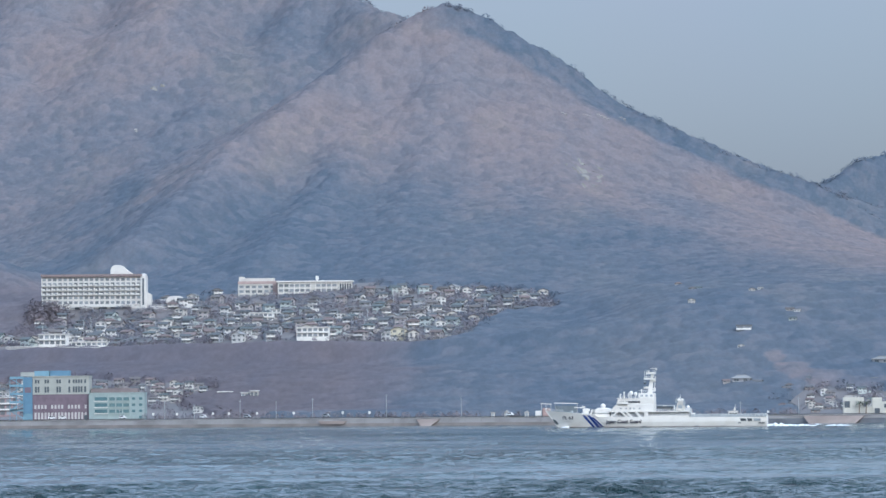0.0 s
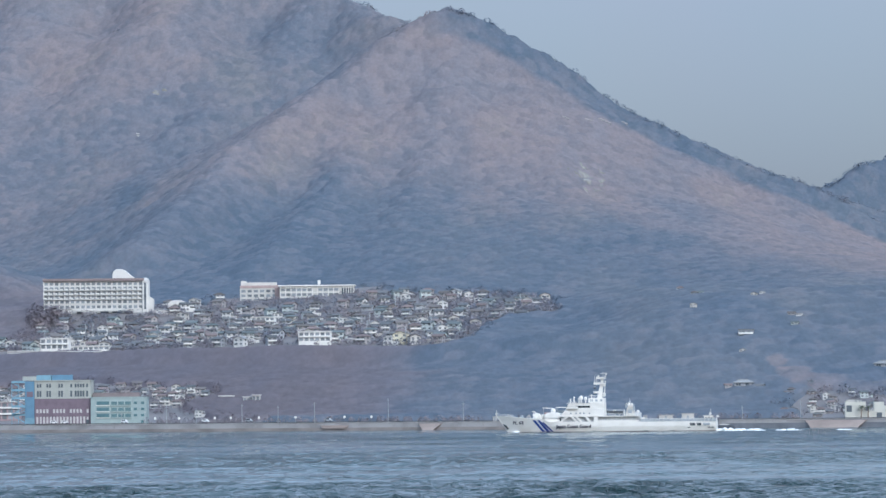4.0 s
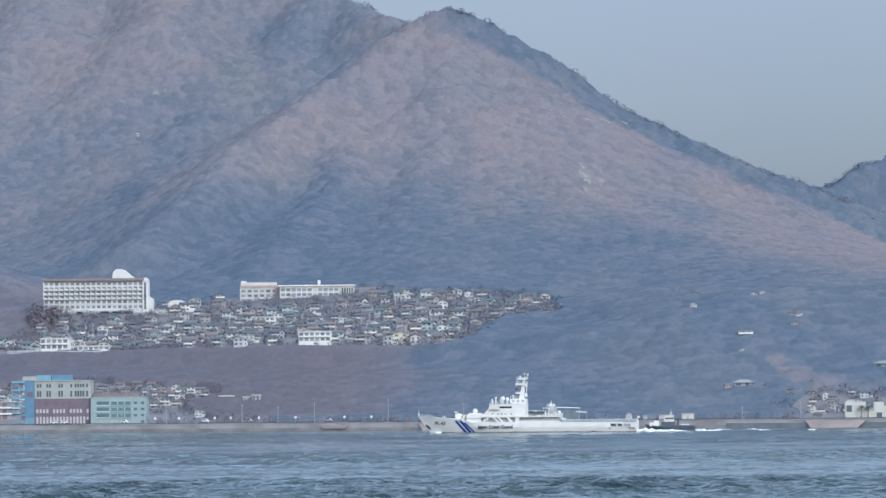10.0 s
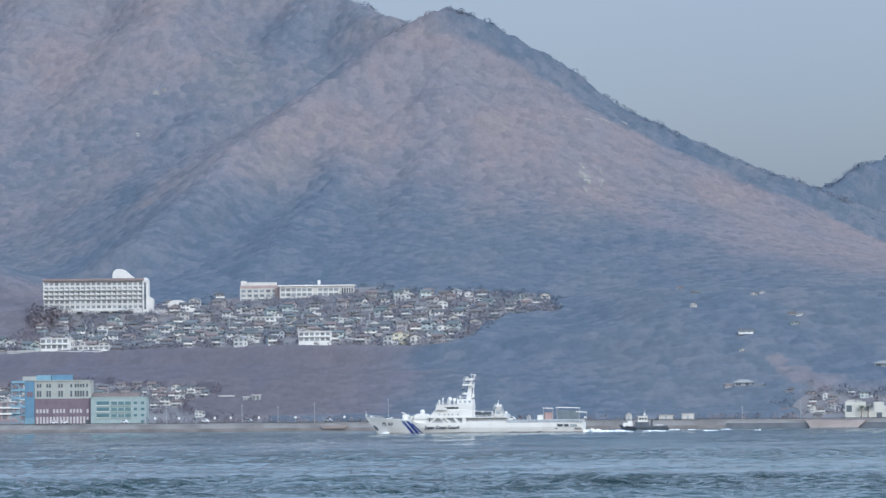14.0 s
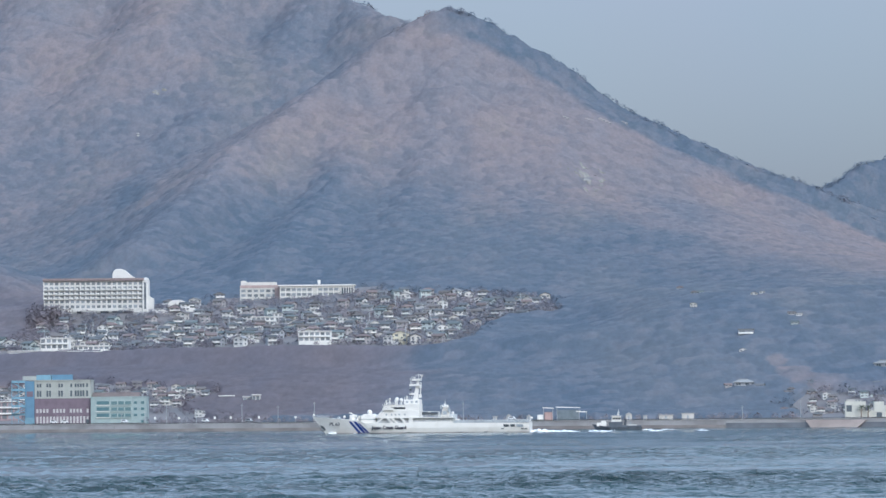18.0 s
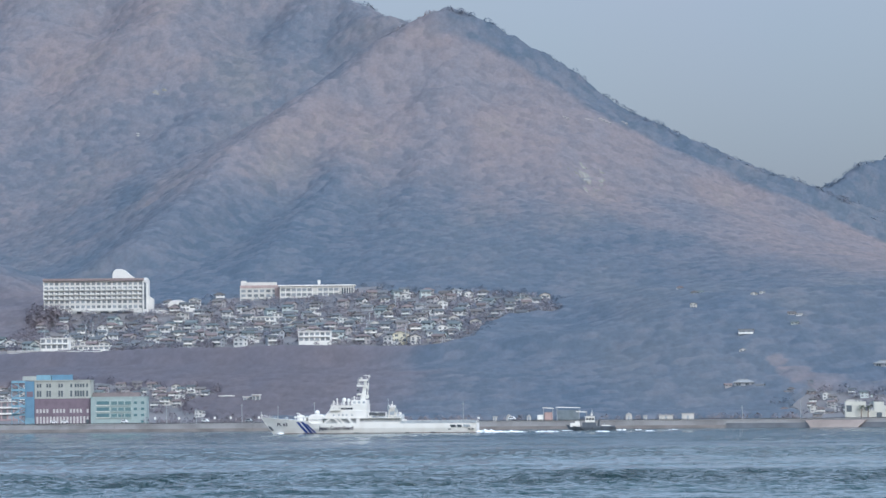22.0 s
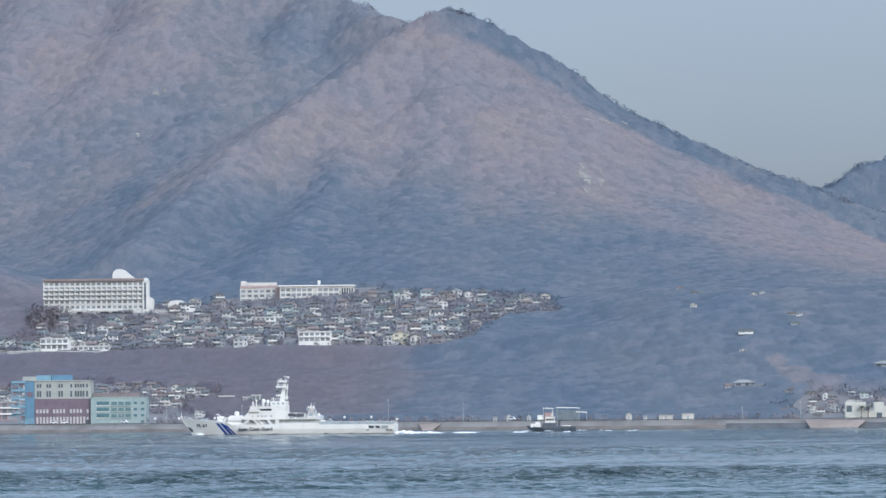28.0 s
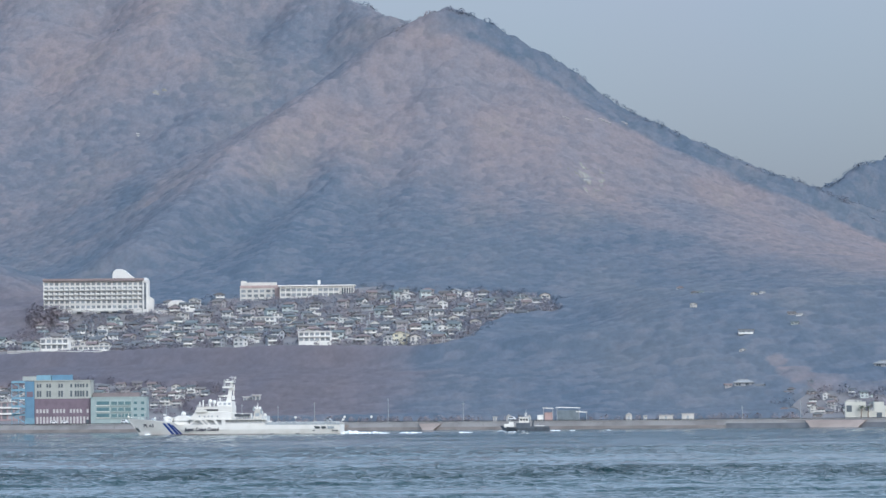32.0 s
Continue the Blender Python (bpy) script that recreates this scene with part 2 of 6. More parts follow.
def relief(x, y, scale, seed, octaves=4):
    s, k = 0, 1.0
    for o in range(octaves):
        s = s + k * lattice(x, y, scale / 2 ** o, seed + o)
        k *= 0.5
    return s

# ---- the land ----
# crest lines of the mountain and its spurs: x, y, z
CRESTS = [
    # the summit and the right shoulder
    ([(8, 3700, 408), (25, 3698, 405), (39, 3690, 399), (46, 3690, 391), (64, 3680, 384), (73, 3680, 375), (92, 3675, 369), (109, 3670, 358),
      (122, 3660, 344), (149, 3645, 323), (176, 3620, 302), (199, 3600, 291), (218, 3590, 279), (228, 3580, 270), (241, 3570, 266), (254, 3560, 256),
      (279, 3540, 244), (304, 3520, 231), (327, 3500, 223), (343, 3480, 215), (362, 3460, 205), (380, 3430, 189), (406, 3400, 169), (460, 3300, 130)], 0.95),
    # the long ridge behind
    ([(-5, 4040, 420), (-30, 4050, 432), (-43, 4080, 440), (-57, 4110, 452), (-76, 4130, 454), (-84, 4150, 454), (-96, 4200, 468), (-116, 4230, 477),
      (-144, 4270, 495), (-199, 4340, 538), (-289, 4400, 580), (-462, 4450, 612), (-734, 4450, 625)], 0.80),
    # the ridge from the summit down to the hotel
    ([(8, 3700, 408), (-9, 3690, 403), (-21, 3680, 395), (-50, 3640, 373), (-72, 3590, 350), (-104, 3530, 329), (-134, 3440, 293), (-177, 3310, 249),
      (-198, 3210, 218), (-211, 3110, 191), (-226, 3000, 164), (-239, 2880, 138)], 0.69),
    # spurs down the seaward face
    ([(11, 3650, 376), (5, 3520, 318), (-6, 3400, 264), (-21, 3250, 212), (-30, 3050, 162), (-36, 2850, 127)], 0.50),
    ([(66, 3640, 358), (80, 3520, 297), (92, 3380, 243), (102, 3220, 192), (103, 3000, 142), (99, 2750, 101)], 0.52),
    ([(131, 3600, 309), (143, 3500, 264), (149, 3350, 212), (157, 3150, 160), (159, 2850, 110), (150, 2500, 64)], 0.52),
    ([(225, 3540, 254), (237, 3400, 207), (247, 3200, 156), (241, 2900, 106), (215, 2500, 60)], 0.52),
    ([(301, 3480, 222), (313, 3330, 177), (314, 3100, 131), (295, 2750, 83)], 0.52),
    ([(-80, 3560, 330), (-84, 3400, 262), (-98, 3200, 200), (-120, 3000, 158), (-135, 2820, 126)], 0.50),
    # the far hill across the gap and the spurs of the ridge behind
    ([(450, 4600, 274), (475, 4600, 281), (509, 4650, 294), (533, 4680, 313), (565, 4720, 325), (607, 4750, 336), (706, 4780, 349)], 0.90),
    ([(-478, 4000, 278), (-411, 3900, 280), (-362, 3820, 286), (-316, 3750, 277), (-268, 3650, 247), (-245, 3550, 214)], 0.48),
    ([(-143, 4240, 482), (-176, 4100, 417), (-218, 3950, 354), (-262, 3800, 302)], 0.50),
    ([(-286, 4350, 556), (-305, 4150, 455), (-349, 4000, 384), (-400, 3900, 334)], 0.50),
    ([(-457, 4400, 578), (-462, 4200, 462), (-477, 4000, 379), (-500, 3800, 303)], 0.50),
    # the knoll behind the hotel
    ([(-360, 2800, 137), (-323, 2700, 124), (-296, 2650, 116), (-273, 2600, 106), (-248, 2575, 99)], 0.50),
]


def shore_y(x):
    """Where the sea wall stands."""
    return 1764 - 0.4035 * np.asarray(x, dtype=float)


def land_z(x, y):
    x, y = np.asarray(x, dtype=float), np.asarray(y, dtype=float)
    w = y - shore_y(x)
    z = np.interp(w, [0, 60, 110, 150, 250, 350, 386, 545, 650, 800, 3300], [4.2, 4.4, 7, 12, 25, 37, 48, 59, 73, 87, 87])
    # above the terraces the slope steepens, most under the summit
    z = z + np.clip(w - 800, 0, 850) * np.interp(x, [-420, -300, -230, -50, 60, 150, 250, 320, 420], [0.07, 0.085, 0.11, 0.16, 0.16, 0.14, 0.115, 0.09, 0.06])
    # the wooded hillside beyond the last houses rises straight from the shore
    hill = np.interp(w, [0, 60, 110, 150, 250, 350, 545, 800, 1100, 1600, 3300], [4.2, 4.4, 7, 13, 31, 48, 78, 90, 98, 108, 112])
    k = 1 / (1 + np.exp((112 - x) / 14))
    z = z * (1 - k) + np.maximum(z, hill) * k
    z = z + np.clip(w / 400 - 0.2, 0, 1) * 4 * relief(x, y, 160, 11, 3)
    soft = 14.0
    acc = z
    for nodes, slope in CRESTS:
        best = np.full(np.broadcast(x, y).shape, -400.0)
        for (ax, ay, az), (bx, by, bz) in zip(nodes[:-1], nodes[1:]):
            dx, dy = bx - ax, by - ay
            t = np.clip(((x - ax) * dx + (y - ay) * dy) / (dx * dx + dy * dy), 0, 1)
            gap = np.sqrt((x - ax - t * dx) ** 2 + (y - ay - t * dy) ** 2 + 18.0 ** 2) - 18.0
            top = az + t * (bz - az)
            tall = np.maximum(top - 75, 30)
            drop = tall * (1 - np.exp(-1.12 * slope * gap / tall)) if az < 411 else slope * gap
            drop = drop + 75 * (gap / 900) ** 2
            best = np.maximum(best, top - drop - 2.5)
        rough = np.clip((best - 60) / 200, 0, 1)
        best = best + rough * 5 * relief(x, y, 150, 23, 3)
        best = best - 170 * np.clip((1000 - w) / 700, 0, 1) ** 1.5
        meet = np.maximum(soft - np.abs(acc - best), 0) / soft
        acc = np.maximum(acc, best) + meet * meet * soft / 4
    return acc + 6.5 * np.exp(-((x + 234) / 55) ** 4 - ((y - 2515) / 32) ** 4)


def build_land():
    xs = np.arange(-900, 901, 10.0)
    ws = np.concatenate([[0.6, 8, 20, 40], np.arange(50, 3400, 10.0)])
    X = np.broadcast_to(xs[None, :], (len(ws), len(xs)))
    Y = shore_y(X) + ws[:, None]
    Z = land_z(X, Y)
    n, k = X.shape
    verts = np.stack([X, Y, Z], -1).reshape(-1, 3)
    i = (np.arange(n - 1)[:, None] * k + np.arange(k - 1)).ravel()
    ob = bulk("ground", verts, np.stack([i, i + 1, i + k + 1, i + k], -1), GROUND)
    ob.data.polygons.foreach_set("use_smooth", [True] * len(ob.data.polygons))
    return tagged(ob, "wooded mountain slopes in winter brown over the coast", "ground", kind="structure")


def build_sea():
    """One sheet of water to the horizon: chop only in the camera's wedge of view, coarser with distance."""
    ys = [-3000, -800, -200, 0, 100, 160, 180]
    y = 192.0
    while y < 1960:
        ys.append(y)
        y += 0.46 * max(y / 300, 0.9) ** 1.75
    ys += [2300, 3200, 4800]
    fan = np.concatenate([[-3, -1, -0.45, -0.25, -0.16], np.linspace(-0.135, 0.135, 600), [0.16, 0.25, 0.45, 1, 3]])
    Y = np.array(ys)[:, None] * np.ones(len(fan))
    X = fan * (np.maximum(Y, 180) + 150)
    near = np.clip(1.15 - Y / 2200, 0.4, 1) * np.clip((np.array(ys) - 180) / 12, 0, 1)[:, None] * (np.abs(fan) < 0.15)
    # wind-ruffled and smoother lanes across the strait
    ruffle = np.interp(Y + 5 * lattice(X, Y, 45, 15) + 0.03 * X, [180, 286, 300, 398, 410, 545, 570, 700, 740, 1150, 2000], [0.3, 0.3, 0.95, 0.95, 0.12, 0.15, 0.6, 0.5, 0.14, 0.4, 0.45])
    ruffle = ruffle + 0.22 * relief(X * 0.5, Y * 0.35, 5, 31, 2) * np.clip(1.4 - Y / 800, 0, 1) + 0.34 * relief(X * 0.5, Y * 0.35, 14, 33, 2) * np.clip(Y / 500 - 0.8, 0, 1)
    ruffle = np.clip(ruffle + 0.20 * relief(X * 0.25, Y, 26, 8, 3) + 0.26 * relief(X * 0.22, Y, 7, 28, 3), 0, 1)
    band = 0.40 + 0.75 * ruffle

    def ridged(x, y, s, seed):
        return (1 - np.abs(lattice(x, y, s, seed))) ** 2 - 0.4
    group = 0.55 + 0.75 * lattice(X, Y * 1.4, 18, 9)
    swell = 0.07 * np.sin((Y * 0.97 + X * 0.22 + 14 * lattice(X, Y, 70, 3)) / 2.6)
    swell = swell + 0.45 * ridged(X * 0.20 + 0.05 * Y, Y * 1.2, 4.2, 5) * group
    swell = swell + 0.50 * ridged(X * 0.25 - 0.06 * Y, Y * 1.2, 2.1, 6) * (0.6 + 0.6 * lattice(X, Y, 9, 19)) + 0.28 * ridged(X * 0.35, Y * 1.1, 1.1, 7)
    Z = 1.2 * near * swell * band
    n, k = X.shape
    i = (np.arange(n - 1)[:, None] * k + np.arange(k - 1)).ravel()
    ob = bulk("water", np.stack([X, Y, Z], -1).reshape(-1, 3), np.stack([i, i + 1, i + k + 1, i + k], -1), WATER)
    ob.data.polygons.foreach_set("use_smooth", [True] * len(ob.data.polygons))
    at = ob.data.attributes.new("ruffle", 'FLOAT', 'POINT')
    at.data.foreach_set("value", np.ascontiguousarray(ruffle, dtype=np.float32).ravel())
    return tagged(ob, "choppy grey-blue sea in a strait", "sea", kind="structure")


land = build_land()
sea = build_sea()


def in_town(x, y):
    """The built-up terraces, by the plan."""
    x, y = np.asarray(x, dtype=float), np.asarray(y, dtype=float)
    w = y - shore_y(x)
    edge = 18 * lattice(x, y, 50, 71)
    high = (w + edge < 800) & (x > np.where(y + edge > 2325, -262, -330)) & (x + 0.4 * edge < 68) & (y + edge < 2580) & (w + 0.5 * edge > np.interp(x, [-330, -75, -5, 16, 24, 40, 70], [386, 396, 400, 446, 562, 622, 632]))
    school = (x > -160) & (x < -45) & (y > 2545) & (y < 2645)
    hotel = (x > -272) & (x < -178) & (y > 2440) & (y < 2530)
    low = (w > 15) & (w + edge < 240) & (x + edge < np.where(w > 70, -128, -95)) & (x > -330)
    right = (w > 12) & (w + edge < 165) & (x + 0.5 * edge > 166 + 0.10 * (w - 60)) & (x < 330)
    strip = (w > 0) & (w < 25)
    return high | low | right | strip | school | hotel


# ---- woods ----


def crown_templates(rng, count, squash, leaves):
    """Tree crowns: shells of small sprays of twigs and leaves, lumpy, with gaps between them."""
    made = []  # points, triangles, outward normals
    for _ in range(count):
        c = rng.normal(size=(leaves * 3, 3))
        c /= np.linalg.norm(c, axis=1)[:, None]
        c = c[c[:, 2] > -0.35][:leaves]
        knobs = rng.normal(size=(6, 3))
        knobs /= np.linalg.norm(knobs, axis=1)[:, None]
        r = 0.70 + 0.36 * np.max(np.clip((c @ knobs.T - 0.4) / 0.6, 0, 1), axis=1) + rng.uniform(-0.10, 0.10, len(c))
        face = c + rng.normal(size=c.shape) * 0.25 + np.array([0, -0.25, 0.65])
        face /= np.linalg.norm(face, axis=1)[:, None]
        u = np.cross(face, rng.normal(size=c.shape))
        u /= np.linalg.norm(u, axis=1)[:, None]
        w = np.cross(face, u)
        pts = []
        for k in range(3):
            ang = 2 * np.pi * k / 3 + rng.uniform(-0.5, 0.5, len(c))
            s = rng.uniform(0.8, 1.5, len(c)) * 1.25 / math.sqrt(leaves)
            pts.append(c * r[:, None] + u * (np.cos(ang) * s)[:, None] + w * (np.sin(ang) * s)[:, None])
        p = np.stack(pts, 1).reshape(-1, 3)
        p[:, 2] = p[:, 2] * squash + squash * 0.2
        out = p / np.linalg.norm(p, axis=1)[:, None] + np.array([0, 0, 0.3])
        made.append((p, np.arange(len(p)).reshape(-1, 3), out / np.linalg.norm(out, axis=1)[:, None]))
    return made


def scatter(name, pts, sizes, material, label, squash, seed, share, leaves=20):
    """Many crowns as one object. share: how far each takes the cool tones of evergreens and painted shade."""
    rng = np.random.default_rng(seed)
    temps = crown_templates(rng, 12, squash, leaves)
    which = rng.integers(0, len(temps), len(pts))
    turn = rng.uniform(0, 2 * np.pi, len(pts))
    V, F, A, T, N, base = [], [], [], [], [], 0
    for k, (p, tri, out) in enumerate(temps):
        sel = np.where(which == k)[0]
        if not len(sel):
            continue
        c, s = np.cos(turn[sel])[:, None], np.sin(turn[sel])[:, None]
        x = p[None, :, 0] * c - p[None, :, 1] * s
        y = p[None, :, 0] * s + p[None, :, 1] * c
        z = np.broadcast_to(p[None, :, 2], x.shape)
        v = np.stack([x, y, z], -1) * sizes[sel][:, None, None] + pts[sel][:, None, :]
        f = tri[None] + (np.arange(len(sel)) * len(p))[:, None, None] + base
        V.append(v.reshape(-1, 3))
        F.append(f.reshape(-1, 3))
        A.append(np.repeat(share[sel], len(p)))
        N.append(np.stack([out[None, :, 0] * c - out[None, :, 1] * s, out[None, :, 0] * s + out[None, :, 1] * c, np.broadcast_to(out[None, :, 2], x.shape)], -1).reshape(-1, 3))
        T.append(np.repeat(rng.uniform(0, 1, len(sel)), len(p)))
        base += v.shape[0] * v.shape[1]
    ob = bulk(name, np.concatenate(V), np.concatenate(F), material)
    grow(ob, np.concatenate(A), np.concatenate(V), np.concatenate(T))
    ob.data.normals_split_custom_set_from_vertices(np.concatenate(N))
    return tagged(ob, label, "woods", kind="stuff")


def grow(ob, share, co, tone=None):
    """Notes on a woods mesh its share of evergreens and painted shade, its scrub, and each crown's own tone."""
    tones = np.full(len(co), 0.5) if tone is None else tone
    for key, values in (("scrub", scrub_share(co[:, 0], co[:, 1])), ("evergreen_and_shade", share), ("crown", tones)):
        at = ob.data.attributes.new(key, 'FLOAT', 'POINT')
        at.data.foreach_set("value", np.ascontiguousarray(values, dtype=np.float32))
    ob.data.polygons.foreach_set("use_smooth", [True] * len(ob.data.polygons))


def scrub_share(x, y):
    """Leafless scrub on the steep bank between the shore and the terraces."""
    w = y - shore_y(x)
    bank = np.exp(-(np.maximum(np.abs(w - 235) - 135, 0) / 35) ** 2) / (1 + np.exp((x + 18 + 14 * lattice(x, y, 40, 66)) / 10))
    return np.maximum(bank, np.exp(-((x + 310) / 60) ** 4 - ((y - 2540) / 200) ** 4) * (0.75 + 0.3 * lattice(x, y, 30, 67)))


def evergreen_and_shade_share(x, y, z):
    """Share of the cool tones: evergreens, with cloud shade painted over the lower slopes; crests and bank stay bare.
    """
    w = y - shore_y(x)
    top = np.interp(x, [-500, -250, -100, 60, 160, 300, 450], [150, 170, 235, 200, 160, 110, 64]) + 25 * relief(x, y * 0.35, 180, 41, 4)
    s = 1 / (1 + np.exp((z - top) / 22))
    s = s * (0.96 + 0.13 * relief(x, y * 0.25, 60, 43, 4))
    # the valley behind the ridge that comes down to the hotel, its blue shade painted in
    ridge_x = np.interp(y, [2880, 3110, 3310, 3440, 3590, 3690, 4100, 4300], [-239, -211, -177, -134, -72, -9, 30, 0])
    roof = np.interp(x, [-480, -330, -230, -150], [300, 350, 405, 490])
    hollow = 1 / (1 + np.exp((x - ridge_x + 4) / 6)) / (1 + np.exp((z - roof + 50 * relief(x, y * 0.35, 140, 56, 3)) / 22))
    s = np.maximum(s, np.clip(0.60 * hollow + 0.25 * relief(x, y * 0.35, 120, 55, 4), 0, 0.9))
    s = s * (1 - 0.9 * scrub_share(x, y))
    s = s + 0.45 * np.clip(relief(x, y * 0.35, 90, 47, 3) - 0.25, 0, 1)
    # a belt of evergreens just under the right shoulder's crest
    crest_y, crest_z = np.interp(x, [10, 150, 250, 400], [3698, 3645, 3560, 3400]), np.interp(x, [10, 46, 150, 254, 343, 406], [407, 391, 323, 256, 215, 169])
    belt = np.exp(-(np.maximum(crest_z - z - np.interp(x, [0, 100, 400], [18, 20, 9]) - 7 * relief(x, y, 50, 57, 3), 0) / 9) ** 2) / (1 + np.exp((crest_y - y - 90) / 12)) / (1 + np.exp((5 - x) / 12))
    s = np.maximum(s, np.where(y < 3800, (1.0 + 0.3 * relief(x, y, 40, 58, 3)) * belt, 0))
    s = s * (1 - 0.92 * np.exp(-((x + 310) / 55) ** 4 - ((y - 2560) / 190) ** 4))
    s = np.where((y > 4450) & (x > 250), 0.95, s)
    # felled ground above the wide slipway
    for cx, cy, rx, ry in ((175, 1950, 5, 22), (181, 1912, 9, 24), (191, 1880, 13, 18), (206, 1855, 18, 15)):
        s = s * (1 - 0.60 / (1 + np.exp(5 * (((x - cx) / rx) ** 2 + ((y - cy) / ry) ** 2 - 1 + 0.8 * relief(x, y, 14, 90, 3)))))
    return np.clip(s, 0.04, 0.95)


def crown_domes(x, y, cell=9.0):
    """The rounded tops of a closed canopy, crown beside crown: their height, and a tone of its own for each."""
    i0, j0 = np.floor(x / cell).astype(int), np.floor(y / cell).astype(int)
    table = np.random.default_rng(12).uniform(size=(512, 512, 4))
    acc, tone = np.full(x.shape, 1e-6), np.full(x.shape, 0.5e-6)
    for di in (-1, 0, 1):
        for dj in (-1, 0, 1):
            i, j = i0 + di, j0 + dj
            r = table[i % 512, j % 512]
            cx, cy = (i + 0.1 + 0.8 * r[..., 0]) * cell, (j + 0.1 + 0.8 * r[..., 1]) * cell
            h = 1.0 + 3.2 * r[..., 2] - 3.6 * ((x - cx) ** 2 + (y - cy) ** 2) / (0.8 * cell) ** 2
            e = np.exp(np.clip(h, -6, 6) / 0.35)
            acc, tone = acc + e, tone + e * r[..., 3]
    return 0.35 * np.log(acc + 0.2), tone / acc


def canopy(X, Y, Z):
    """The height of the treetops over the ground Z where the woods are closed, and each crown's tone."""
    # crowns are drawn out along y to look round from the camera
    dome, tone = crown_domes(X, Y * 0.65)
    small, tone2 = crown_domes(X + 31, Y * 0.65 - 17, 5.0)
    # gullies down the mountain's flanks, none at its crests
    climb = np.clip(np.gradient(Z, axis=0) / np.gradient(Y, axis=0) / 0.42, 0, 1) * np.clip((Y - 2650) / 250, 0, 1)
    fluff = 0.5 * relief(X, Y * 0.4, 14, 52, 2) + np.interp(Y, [2500, 3100], [0.26, 0.62]) * (dome - 1.6) + 0.15 * small - 0.4
    fluff = np.maximum(fluff + 2.6 * climb * relief(X + 0.25 * Y, Y * 0.3, 62, 64, 3), -2.2)
    return 3.0 + fluff, 0.7 * tone + 0.3 * tone2


def build_scars():
    """Bare rock and dry grass that show through the woods: a big scar on the right shoulder, small ones elsewhere."""
    rock = mat("pale_rock", (0.225, 0.207, 0.175), 0.95, var=0.12, scale=0.12, fine=0.8, tint=(0.22, 0.21, 0.20))
    for cx, cy, rx, ry, seed, cut in SCARS:
        X, Y = np.meshgrid(np.linspace(cx - rx, cx + rx, 60), np.linspace(cy - ry, cy + ry, 60))
        u = (X - cx) / rx + 0.35 * (Y - cy) / ry
        in_it = 0.9 - u ** 2 - ((Y - cy) / ry) ** 2 + 1.1 * relief(X * 0.6 + 0.2 * Y, Y * 0.28, 2.2, 80 + seed, 3)
        Z = land_z(X, Y)
        Z = Z + canopy(X, Y, Z)[0] + np.clip(in_it - cut, -1.0, 0.35) * 1.5 - 0.12
        live = (in_it > cut - 0.3)[:-1, :-1].ravel()
        n, k = X.shape
        i = (np.arange(n - 1)[:, None] * k + np.arange(k - 1)).ravel()
        f = np.stack([i, i + 1, i + k + 1, i + k], -1)[live]
        used, inv = np.unique(f, return_inverse=True)
        ob = bulk("rock_scar", np.stack([X, Y, Z], -1).reshape(-1, 3)[used], inv.reshape(f.shape), rock)
        tagged(ob, "pale tan bare rock showing through the woods", "rock", kind="stuff")


# plan of each bare patch: middle, half-widths, seed, how much of it is overgrown
SCARS = ((133, 3305, 26, 75, 3, 1.08), (-299, 3932, 8, 10, 4, 0.75))
build_scars()


def halfway(height, X, Y):
    """A smooth height over a grid, worked out at every other point each way and evened out between."""
    coarse = height(X[::2, ::2], Y[::2, ::2])
    r, c = np.arange(X.shape[0]) / 2, np.arange(X.shape[1]) / 2
    r0, c0 = np.minimum(r.astype(int), coarse.shape[0] - 2), np.minimum(c.astype(int), coarse.shape[1] - 2)
    rf, cf = (r - r0)[:, None], c - c0
    rows = coarse[r0] * (1 - rf) + coarse[r0 + 1] * rf
    return rows[:, c0] * (1 - cf) + rows[:, c0 + 1] * cf


